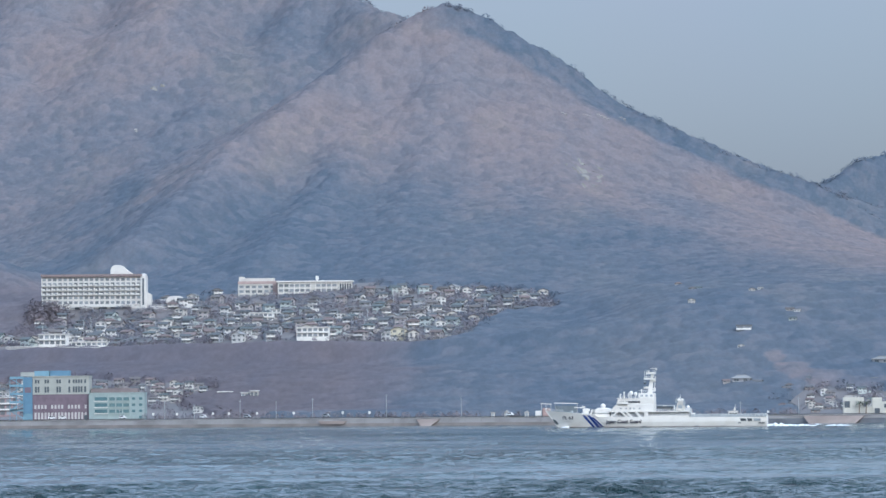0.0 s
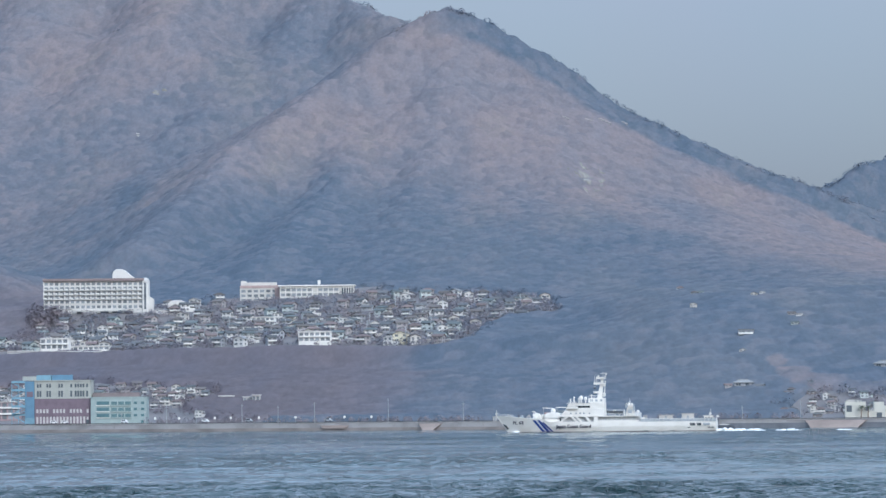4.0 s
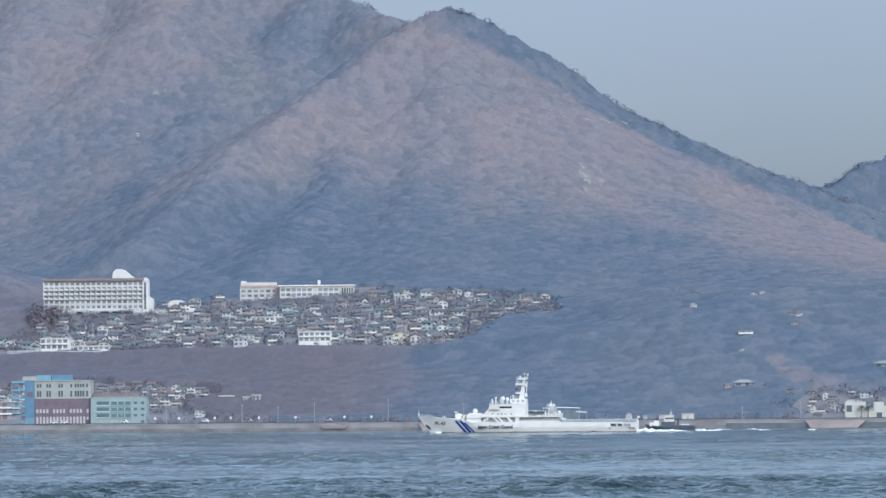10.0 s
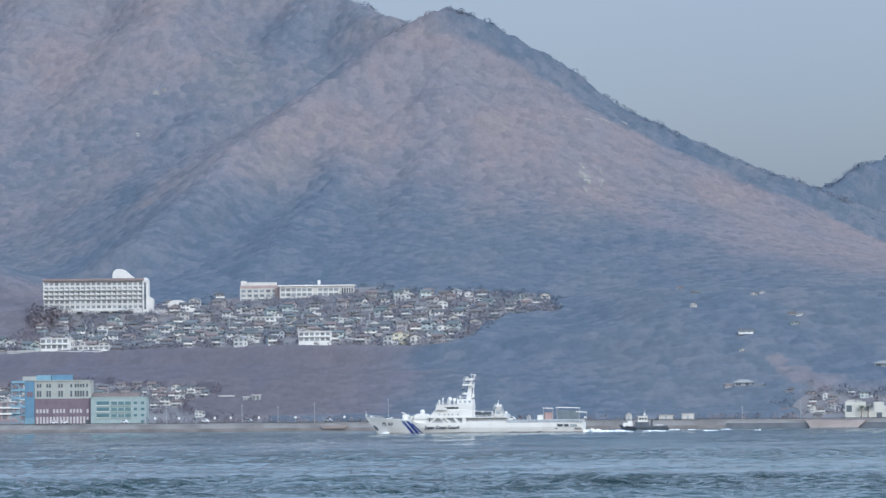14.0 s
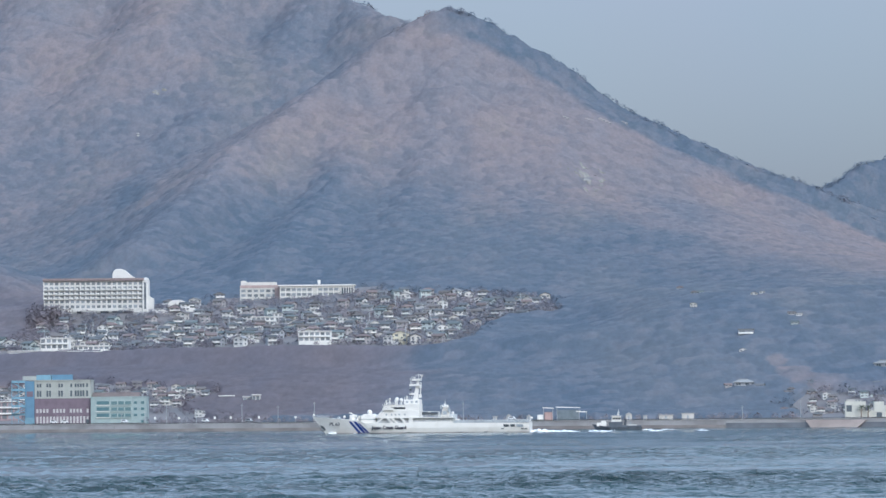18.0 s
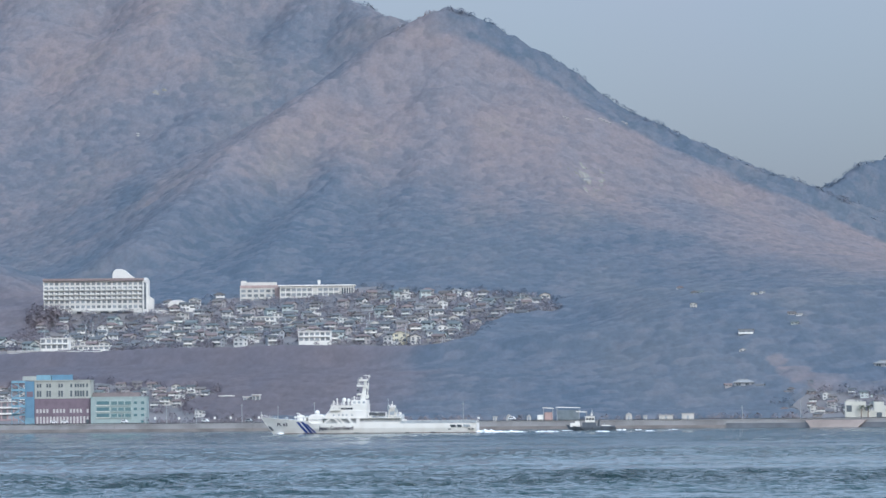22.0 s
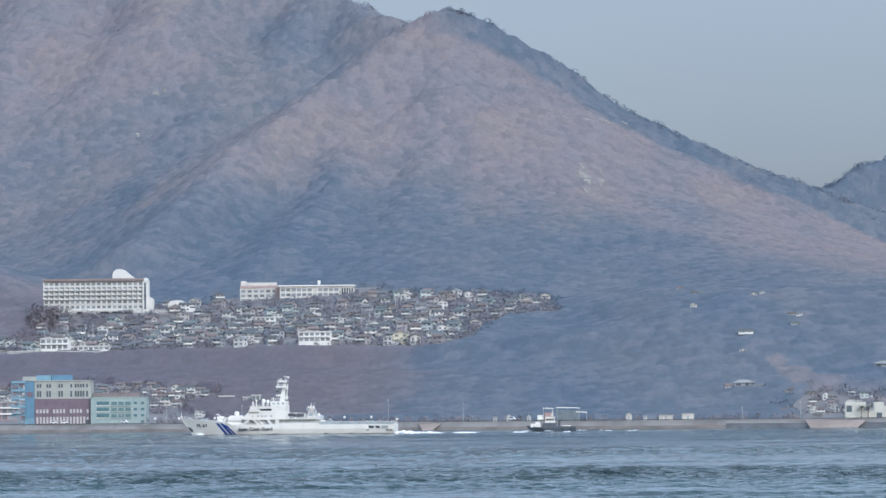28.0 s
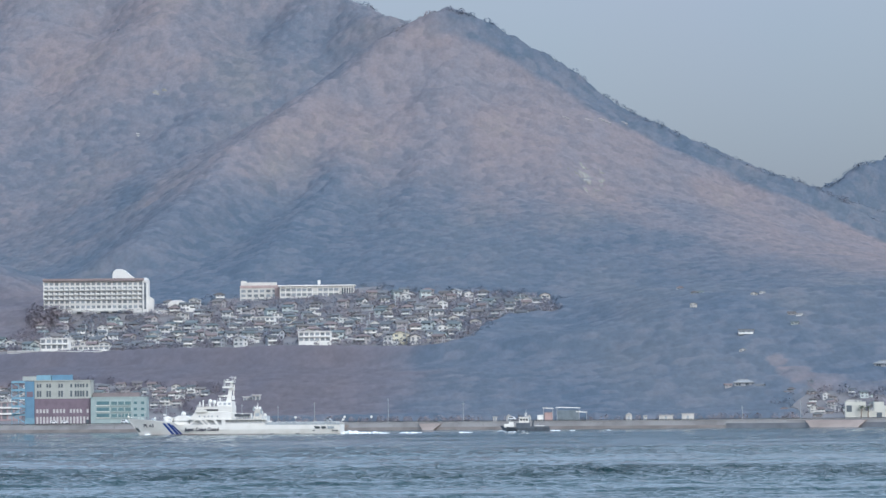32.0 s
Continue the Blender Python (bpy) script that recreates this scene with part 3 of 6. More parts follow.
def build_woods():
    rng = np.random.default_rng(5)
    a = np.linspace(-0.131, 0.131, 540)
    ys = np.concatenate([np.arange(1600, 2700, 3.0), np.arange(2700, 3800, 3.2), np.arange(3800, 4850, 4.0)])
    X, Y = ys[:, None] * a, ys[:, None] * np.ones(len(a))
    Z = halfway(land_z, X, Y)
    top, tone = canopy(X, Y, Z)
    free = ~in_town(X, Y) & (Y > shore_y(X) + 26)
    inner = free.copy()
    inner[1:-1, 1:-1] &= free[:-2, 1:-1] & free[2:, 1:-1] & free[1:-1, :-2] & free[1:-1, 2:] & free[2:, 2:] & free[:-2, :-2] & free[:-2, 2:] & free[2:, :-2]
    full = np.where(inner, 1.0, 0.0)
    for _ in range(2):
        g = full.copy()
        g[1:-1, 1:-1] = 0.2 * (full[1:-1, 1:-1] + full[:-2, 1:-1] + full[2:, 1:-1] + full[1:-1, :-2] + full[1:-1, 2:])
        full = np.minimum(full, g)
    W = Y - shore_y(X)
    low = 1 - 0.75 * np.exp(-((W - 345) / 75) ** 2) / (1 + np.exp((X - 20) / 15))
    Z = Z + full ** 2 * top * low - 0.5 * (1 - full)
    n, k = X.shape
    i = (np.arange(n - 1)[:, None] * k + np.arange(k - 1)).ravel()
    f = np.stack([i, i + 1, i + k + 1, i + k], -1)[free[:-1, :-1].ravel()]
    used, inv = np.unique(f, return_inverse=True)
    V = np.stack([X, Y, Z], -1).reshape(-1, 3)[used]
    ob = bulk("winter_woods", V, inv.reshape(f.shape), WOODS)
    grow(ob, evergreen_and_shade_share(X, Y, Z).ravel()[used], V, tone.ravel()[used])
    tagged(ob, "leafless mauve-brown winter woods with evergreens on the slopes, haze and cloud shade painted in", "woods", kind="stuff")
    # single crowns that stand out of the canopy, thickest along the crests and at the wood's edge
    step = 6.0
    X, Y = np.meshgrid(np.arange(-640, 641, step), np.arange(1790, 4830, step))
    X, Y = X.ravel() + rng.uniform(-3, 3, X.size), Y.ravel() + rng.uniform(-3, 3, X.size)
    keep = (np.abs(X) < 0.128 * Y + 10) & (Y > shore_y(X) + 50) & ~in_town(X, Y)
    X, Y = X[keep], Y[keep]
    Z = land_z(X, Y)
    fall = land_z(X, Y + 20) - Z
    edge = in_town(X, Y - 12) | in_town(X + 10, Y) | in_town(X - 10, Y)
    crest = (fall < 2.0) & (Z > 150) & ((X > -60) | (Y > 3950)) & (Y > 3350)
    pick = (rng.uniform(size=len(X)) < np.where(crest, 0.30, np.where(edge, 0.42, 0.0))) & (fall > -9)
    X, Y, Z, edge, crest = X[pick], Y[pick], Z[pick], edge[pick], crest[pick]
    W = Y - shore_y(X)
    low = 1 - 0.6 * np.exp(-((W - 345) / 75) ** 2) / (1 + np.exp((X - 20) / 15))
    size = rng.uniform(2.2, 4.6, len(X)) * np.where(crest, np.where(Y > 3950, 1.75, 1.3), 0.85) * np.where(edge, np.maximum(low, 0.75), low)
    share = np.clip(evergreen_and_shade_share(X, Y, Z) + rng.uniform(-0.3, 0.3, len(X)), 0, 1)
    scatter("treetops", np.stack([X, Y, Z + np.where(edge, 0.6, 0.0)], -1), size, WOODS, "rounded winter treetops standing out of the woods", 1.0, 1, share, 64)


build_woods()

# ---- the shore ----
SHORE_TURN = math.degrees(math.atan(-0.4035))


def along(x, inland, z=0.0, turn=None):
    """A pose on the shore: x, metres behind the sea wall's face, height; turned with the shore unless told."""
    return pose(x, float(shore_y(x)) + inland, z, 0, 0, SHORE_TURN if turn is None else turn)


def on_land(x, y, turn=0.0, sink=0.0):
    return pose(x, y, float(land_z(x, y)) - sink, 0, 0, turn)


def build_seawall():
    wall = new("seawall")
    wall.matrix_world = along(0, 0)
    tagged(wall, "long concrete sea wall along the shore road", "sea wall", kind="structure")
    rng = random.Random(4)
    s = -520.0
    while s < 520:
        e = s + 15
        mid = (s + e) / 2 * math.cos(math.radians(SHORE_TURN))
        left = mid < 132
        foot = Shape().prism([(s, -1.5), (e, -1.5), (e, 2.3 if not left else 1.5), (s, 2.3 if not left else 1.5)], -0.9 - rng.uniform(0, 0.25), 0.8)
        part("wall_footing", foot, WALL_STONE if not left else CONCRETE_BROWN, wall)
        top = Shape().box(s + 0.04, e - 0.04, -0.5, 0.6, 1.4, 3.7 + rng.uniform(-0.05, 0.05))
        part("wall_panel", top, CONCRETE, wall, bevel=0.05)
        part("coping", Shape().box(s + 0.02, e - 0.02, -0.65, 0.75, 3.7, 4.0), CONCRETE_LIGHT, wall)
        s = e
    return wall


CONCRETE_BROWN = mat("brown_stained_concrete", (0.27, 0.24, 0.23), 0.9, var=0.18, scale=0.1)
CONCRETE_LIGHT = mat("pale_concrete", (0.40, 0.385, 0.375), 0.9, var=0.1, scale=0.2)
build_seawall()


def ramp(x, top_w, foot_w, drop, label, foot=-0.6):
    """A slipway that breaks the sea wall: a sloping wedge, wider above than below."""
    ob = thing("slipway", along(x, -1.2), label, "slipway")
    sh = Shape()
    t, f = top_w / 2, foot_w / 2
    y0, y1 = (0.2, -3.5) if foot < 0 else (-0.1, -0.6)
    v = [(-t, y0, drop), (t, y0, drop), (f, y1, foot), (-f, y1, foot), (-t, 2.2, drop), (t, 2.2, drop), (f, 2.2, foot), (-f, 2.2, foot)]
    sh.add(v, [(0, 3, 2, 1), (0, 1, 5, 4), (0, 4, 7, 3), (1, 2, 6, 5), (3, 7, 6, 2), (4, 5, 6, 7)])
    part("slope", sh, SAND, ob, "pinkish sandy concrete")
    if foot < 0:
        part("kerb", Shape().box(-t, t, 1.6, 2.4, drop, drop + 0.5), CONCRETE_LIGHT, ob, "pale concrete kerb")
    return ob


ramp(-53.0, 15.0, 11.5, 2.6, "pale sandy concrete landing on the sea wall's face", 1.1)
ramp(-7.0, 12, 4, 3.2, "V-shaped sandy slipway through the sea wall")
ramp(178.0, 29, 21, 3.4, "wide pinkish slipway through the sea wall")

road = Shape().slab([(-560, 3.5), (560, 3.5), (560, 11), (-560, 11)], 4.40, 4.47)
rd = new("road", road.mesh("road", ASPHALT))
rd.matrix_world = along(0, 0)
tagged(rd, "dark asphalt shore road behind the sea wall", "road", kind="structure")

# ---- houses ----
ROOFS = [mat("roof_tile_" + n, c, 0.85, var=0.12, scale=1.2, fine=9, spread=0.2) for n, c in (
    ("grey", (0.125, 0.128, 0.132)), ("slate", (0.095, 0.102, 0.110)), ("brown", (0.135, 0.122, 0.118)), ("rust", (0.170, 0.132, 0.128)),
    ("pale", (0.25, 0.25, 0.25)), ("blue", (0.110, 0.130, 0.135)))]
WALLS = [mat("house_wall_" + n, c, 0.85, var=0.08, scale=0.3, fine=5, spread=0.12) for n, c in (
    ("white", (0.60, 0.59, 0.57)), ("cream", (0.50, 0.48, 0.45)), ("grey", (0.32, 0.33, 0.35)), ("beige", (0.34, 0.32, 0.32)),
    ("brown", (0.22, 0.19, 0.18)), ("mint", (0.42, 0.46, 0.45)))]
WOOD = mat("weathered_timber", (0.20, 0.15, 0.12), 0.8, var=0.2, scale=1.5)


def house(name, w, d, floors, roof, roof_m, wall_m, label, wing=False, balcony=False, group="hillside houses"):
    """A Japanese suburban house: body, tiled roof with eaves, windows, door and, on some, a balcony or a lower wing."""
    ob = thing(name, pose(0, 0, 0), label, "house", group)
    h = 2.75 * floors - 0.3
    part("wall", Shape().box(-w / 2, w / 2, -d / 2, d / 2, -2.0, h), wall_m, ob)
    o, r = 0.7, Shape()
    x0, x1, y0, y1 = -w / 2 - o, w / 2 + o, -d / 2 - o, d / 2 + o
    top = h + (1.5 if roof != "flat" else 0.5)
    if roof == "hip":
        k = min(w, d) * 0.42
        v = [(x0, y0, h), (x1, y0, h), (x1, y1, h), (x0, y1, h), (x0 + k, 0, top), (x1 - k, 0, top)]
        f = [(0, 1, 5, 4), (1, 2, 5), (2, 3, 4, 5), (3, 0, 4)]
        v += [(x0, y0, h - 0.25), (x1, y0, h - 0.25), (x1, y1, h - 0.25), (x0, y1, h - 0.25)]
        f += [(0, 6, 7, 1), (1, 7, 8, 2), (2, 8, 9, 3), (3, 9, 6, 0), (6, 9, 8, 7)]
        r.add(v, f)
        r.box(x0 + k, x1 - k, -0.15, 0.15, top - 0.12, top + 0.22)
    elif roof == "gable":
        r.prism([(x0, h - 0.25), (x0, h), (0, top + 0.35), (x1, h), (x1, h - 0.25), (0, top)], y0, y1)
        part("gable_wall", Shape().prism([(-w / 2, h), (w / 2, h), (0, top - 0.1)], -d / 2, d / 2), wall_m, ob)
    elif roof == "side":
        v = [(x0, y0, h - 0.2), (x1, y0, h - 0.2), (x1, y1, h - 0.2), (x0, y1, h - 0.2), (x0, 0, top), (x1, 0, top),
             (x0, y0, h + 0.08), (x1, y0, h + 0.08), (x1, y1, h + 0.08), (x0, y1, h + 0.08), (x0, 0, top + 0.3), (x1, 0, top + 0.3)]
        r.add(v, [(6, 7, 11, 10), (8, 9, 10, 11), (0, 1, 7, 6), (2, 3, 9, 8), (0, 6, 10, 4), (4, 10, 9, 3), (1, 5, 11, 7), (5, 2, 8, 11), (0, 4, 5, 1), (4, 3, 2, 5)])
        part("gable_wall", Shape().add([(-w / 2, -d / 2, h), (-w / 2, d / 2, h), (-w / 2, 0, top - 0.1), (w / 2, -d / 2, h), (w / 2, d / 2, h), (w / 2, 0, top - 0.1)],
                                       [(0, 2, 1), (3, 4, 5), (0, 3, 5, 2), (1, 2, 5, 4)]), wall_m, ob)
    else:
        r.box(x0 + 0.4, x1 - 0.4, y0 + 0.4, y1 - 0.4, h, h + 0.55)
    part("roof", r, roof_m, ob)
    for fl in range(floors):
        n = 3 if w > 10 else 2
        for i in range(n):
            cx = (i - (n - 1) / 2) * w / n
            ww = 0.85 if (i + fl) % 3 else 1.1
            win = part("window", Shape().box(cx - ww, cx + ww, -d / 2 - 0.06, -d / 2 + 0.1, fl * 2.75 + 0.75, fl * 2.75 + 2.05), GLASS, ob)
            part("window_frame", Shape().box(cx - ww - 0.1, cx + ww + 0.1, -d / 2 - 0.10, -d / 2 + 0.08, fl * 2.75 + 0.62, fl * 2.75 + 0.75)
                 .box(cx - 0.05, cx + 0.05, -d / 2 - 0.10, -d / 2, fl * 2.75 + 0.75, fl * 2.75 + 2.05), PLASTER, win)
        part("side_window", Shape().box(w / 2 - 0.1, w / 2 + 0.06, -0.8, 0.8, fl * 2.75 + 0.8, fl * 2.75 + 2.0), GLASS, ob)
    if balcony:
        part("balcony", Shape().box(-w / 2 + 0.2, w / 2 - 0.2, -d / 2 - 1.3, -d / 2 - 0.02, 2.6, 2.8)
             .box(-w / 2 + 0.2, w / 2 - 0.2, -d / 2 - 1.3, -d / 2 - 1.18, 2.8, 3.6), PLASTER, ob, "white balcony")
    if wing:
        part("wing", Shape().box(w / 2, w / 2 + 4.2, -d / 2 + 0.8, d / 2 - 1.5, -2, 2.6), wall_m, ob)
        part("wing_roof", Shape().prism([(w / 2, 3.5), (w / 2 + 4.8, 2.55), (w / 2 + 4.8, 2.75), (w / 2, 3.8)], -d / 2 + 0.3, d / 2 - 1.0), roof_m, ob)
    return ob


def build_houses():
    rng = random.Random(17)
    kinds = []
    words = ["grey", "dark slate", "brown", "rust-red", "pale grey", "blue-grey"]
    tones = ["white", "cream", "grey", "beige", "dark brown", "pale mint"]
    plan = [("hip", 0, 2, 2), ("side", 1, 0, 2), ("gable", 2, 1, 2), ("hip", 3, 3, 2), ("side", 0, 2, 1), ("flat", 4, 0, 2), ("hip", 1, 4, 1),
            ("gable", 4, 0, 2), ("side", 2, 3, 2), ("hip", 5, 1, 2), ("gable", 0, 4, 1), ("side", 3, 3, 2), ("hip", 2, 2, 2), ("side", 5, 5, 2),
            ("hip", 0, 4, 1), ("side", 1, 2, 2)]
    for i, (roof, r, w, fl) in enumerate(plan):
        form = {"hip": "hipped", "side": "ridged", "gable": "gabled", "flat": "flat"}[roof]
        label = f"{tones[w]} {'two' if fl == 2 else 'one'}-storey house with {form} {words[r]} tiled roof"
        if roof == "flat":
            label = f"{tones[w]} two-storey house with a flat roof"
        kinds.append(house("bungalow" if fl == 1 else "gabled_house" if roof == "gable" else "house", 6.4 + 0.6 * (i % 5), 5.8 + 0.5 * (i % 3), fl, roof, ROOFS[r], WALLS[w], label, wing=i % 4 == 1, balcony=i % 3 == 0 and fl == 2))
    spots = []
    for w in range(372, 800, 20):
        x = -326 + rng.uniform(0, 8)
        while x < 72:
            y = float(shore_y(x)) + w + rng.uniform(-4, 4)
            if bool(in_town(x, y)) and 0.125 * y > abs(x) and rng.random() > (0.10 if x < 10 else 0.34):
                if not (-285 < x < -185 and 2484 < y < 2540) and not (-150 < x < -55 and 2540 < y < 2650):
                    spots.append((x, y, rng.uniform(-38, 24), "hillside houses"))
            x += rng.uniform(11.5, 19.5)
    for w in range(70, 240, 13):
        x = -250 + rng.uniform(0, 8)
        while x < -92:
            y = float(shore_y(x)) + w + rng.uniform(-4, 4)
            if bool(in_town(x, y)) and 0.125 * y > abs(x) and rng.random() > 0.12 and w > (146 if x < -135 else 100):
                spots.append((x, y, rng.uniform(-30, 10), "houses behind the shore"))
            x += rng.uniform(8.5, 12.5)
    for w in range(70, 200, 11):
        x = 160 + 0.12 * (w - 70) + rng.uniform(0, 6)
        while x < 236:
            y = float(shore_y(x)) + w + rng.uniform(-4, 4)
            if 0.12 * y > abs(x) and rng.random() > 0.22 + 0.003 * (w - 70) and not (x > 184 and w < 84):
                spots.append((x, y, rng.uniform(-30, 10), "houses behind the slipway"))
            x += rng.uniform(7, 13)
    # lone houses far up among the trees
    for x, y in ((152, 2252), (156, 2256), (184, 2196), (189, 2200), (146, 2166), (196, 2090), (200, 2086), (195, 2062), (226, 1918), (150, 2350), (160.6, 1990), (144, 1884), (160, 1882)):
        spots.append((x, y, rng.uniform(-30, 10), "lone houses in the woods"))
    used = set()
    for n, (x, y, turn, group) in enumerate(spots):
        k = rng.randrange(len(kinds))
        m = on_land(x, y, turn, -1.1 if "lone" in group else 0.0)
        if k not in used:
            used.add(k)
            kinds[k].matrix_world = m
            ob = kinds[k]
        else:
            ob = copy_thing(kinds[k], m)
        ob["group"] = group
        ob.scale = [0.86 if "hillside" in group else 0.62 if "shore" in group else 0.5] * 3
    return len(spots)


build_houses()


def garden_trees():
    rng = np.random.default_rng(31)
    X, Y = rng.uniform(-330, 330, 15000), rng.uniform(1780, 2600, 15000)
    keep = in_town(X, Y) & (Y > shore_y(X) + 48) & (np.abs(X) < 0.127 * Y) & ((Y > shore_y(X) + 105) | (X > -80)) & ((X < 100) | (X > 160)) & ((Y > shore_y(X) + 300) | (rng.uniform(size=len(X)) < 0.45))
    X, Y = X[keep], Y[keep]
    hx, hy = rng.uniform(-278, -188, 70), rng.uniform(2462, 2500, 70)
    X, Y = np.concatenate([X, hx]), np.concatenate([Y, hy])
    P = np.stack([X, Y, land_z(X, Y) + 0.6], -1)
    size = rng.uniform(1.1, 3.1, len(X)) * np.where(X > 5, 1.25, 1.0)
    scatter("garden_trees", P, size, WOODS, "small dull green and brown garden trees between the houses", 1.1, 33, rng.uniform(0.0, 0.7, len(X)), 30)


garden_trees()


def hotel_thicket():
    """Rust-brown leafless trees that hide the foot of the hotel's far end and run down beside the houses."""
    rng = np.random.default_rng(51)
    X = np.concatenate([rng.uniform(-276, -248, 55), rng.uniform(-278, -250, 90)])
    Y = np.concatenate([rng.uniform(2470, 2503, 55), rng.uniform(2330, 2470, 90)])
    keep = np.abs(X) < 0.122 * Y
    X, Y = X[keep], Y[keep]
    tall = np.where(Y > 2470, np.interp(X, [-276, -264, -248], [5.2, 4.6, 1.8]), 2.9)
    P = np.stack([X, Y, land_z(X, Y) + tall * 0.6], -1)
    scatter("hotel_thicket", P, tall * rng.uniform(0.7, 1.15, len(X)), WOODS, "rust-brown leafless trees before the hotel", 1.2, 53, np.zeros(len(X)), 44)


hotel_thicket()


def roadside_trees():
    """A ragged line of low bare trees between the shore road and the scrub bank."""
    rng = np.random.default_rng(41)
    X = np.concatenate([rng.uniform(-150, 40, 260), rng.uniform(60, 165, 90)])
    Y = shore_y(X) + rng.uniform(19, 46, len(X))
    P = np.stack([X, Y, land_z(X, Y) + 0.3], -1)
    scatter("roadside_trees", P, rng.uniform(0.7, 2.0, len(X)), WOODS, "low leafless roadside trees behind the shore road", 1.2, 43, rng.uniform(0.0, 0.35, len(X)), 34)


roadside_trees()

# ---- the large buildings ----
HOTEL_WHITE = mat("hotel_white_render", (0.61, 0.595, 0.56), 0.8, var=0.05, scale=0.2, fine=2, tint=(0.56, 0.54, 0.52))
HOTEL_ROOF = mat("hotel_brown_roof", (0.23, 0.18, 0.175), 0.7, var=0.1, scale=0.4)


def build_hotel():
    ob = thing("hotel", pose(-233.8, 2508, 78.0, 0, 0, 0), "long white seven-storey hillside hotel with balconies and brown roof edge", "hotel")
    n, bay, fh = 19, 3.55, 3.05
    x0, x1 = -36.3, 31.2
    part("wall", Shape().box(x0, x1, 0, 14, -6, 21.2), HOTEL_WHITE, ob)
    part("roof", Shape().box(x0 - 0.6, x1 + 0.3, -1.8, 14.6, 21.2, 23.0), HOTEL_ROOF, ob, "brown roof edge", bevel=0.15)
    pane = Shape().box(0.5, bay - 0.75, -0.12, 0.2, 0.25, 2.15).mesh("window", PALE_GLASS)
    slab = Shape().box(0, bay, -1.5, -0.003, -0.28, 0.0).box(0.25, bay * 0.62, -1.5, -1.38, 0.0, 1.0).mesh("balcony", HOTEL_WHITE)
    div = Shape().box(-0.16, 0.16, -1.45, -0.004, -0.28, 2.5).mesh("divider", HOTEL_WHITE)
    for fl in range(6):
        z = 3.0 + fl * fh - (0.35 if fl == 0 else 0)
        for i in range(n):
            x = x0 + i * bay
            w = part("window", pane, None, ob)
            w.location = (x, 0, z)
            if fl in (2, 3, 4) or (fl == 5 and i % 4 == 0):
                if fl < 5:
                    b = part("balcony", slab, None, ob)
                    b.location = (x, 0, z)
                d = part("divider", div, None, ob)
                d.location = (x, 0, z)
            elif fl < 2:
                b = part("ledge", LEDGE, None, ob)
                b.location = (x, 0, z)
    part("end_tower", Shape().box(30.2, 34.4, -1.4, 13, -6, 22.2), HOTEL_WHITE, ob, "rounded white stair tower", bevel=0.5)
    part("tower_window", Shape().box(31.7, 32.9, -1.5, -1.0, 2, 20), GLASS, ob, "tall dark stair window")
    part("tower_cap", Shape().ball((32.3, 5.5, 22.2), 2.1, 6.9, 1.3, 12, 4, low=0.0), HOTEL_WHITE, ob, smooth=True)
    part("penthouse", Shape().prism([(9.8, 23.0), (25.5, 23.0), (22.0, 25.3), (18.2, 28.6), (16.5, 29.3), (12.4, 29.3), (10.6, 28.0), (9.8, 26.0)], 3, 11), HOTEL_WHITE, ob, "white penthouse with one rounded and one sloping side", bevel=0.3)
    part("side_wing", Shape().box(34.4, 37.6, 1, 11, -6, 9.0).prism([(34.4, 9), (37.6, 9), (34.4, 11)], 1, 11), HOTEL_WHITE, ob)
    part("entrance_canopy", Shape().box(-16, 26, -4.5, -1.6, 1.2, 1.7).box(-16, 26, -4.5, -4.2, 1.7, 2.4), HOTEL_WHITE, ob)
    part("terrace_wall", Shape().box(37.6, 56, -2, -1.4, -3, 1.2).box(37.6, 56, -2.05, -1.35, 1.8, 2.0), HOTEL_WHITE, ob)
    for k in range(5):
        part("lobby_opening", Shape().box(-14 + k * 8.0, -8.5 + k * 8.0, -0.15, 0.1, -2.2, 0.7), GLASS, ob)
    return ob


LEDGE = Shape().box(0, 3.55, -0.5, -0.003, -0.35, -0.05).box(3.2, 3.5, -0.4, -0.003, -0.05, 2.5).mesh("ledge", HOTEL_WHITE)
build_hotel()


def build_banquet_hall():
    ob = thing("banquet_hall", on_land(-181.5, 2535, 0), "white vaulted hall beside the hotel", "hall")
    sh = Shape().prism([(-6.5, 0), (6.5, 0), (6.5, 3.2), (5.4, 4.9), (2.8, 6.1), (-1.5, 6.3), (-5.0, 5.6), (-6.5, 3.8)], -4, 6)
    part("vault", sh, HOTEL_WHITE, ob, bevel=0.2)
    part("doorway", Shape().box(-1.0, 4.0, -4.15, -3.9, 0, 2.6), GLASS, ob)
    part("base", Shape().box(-6.4, 6.4, -3.9, 5.9, -4, 0), CONCRETE, ob)


build_banquet_hall()


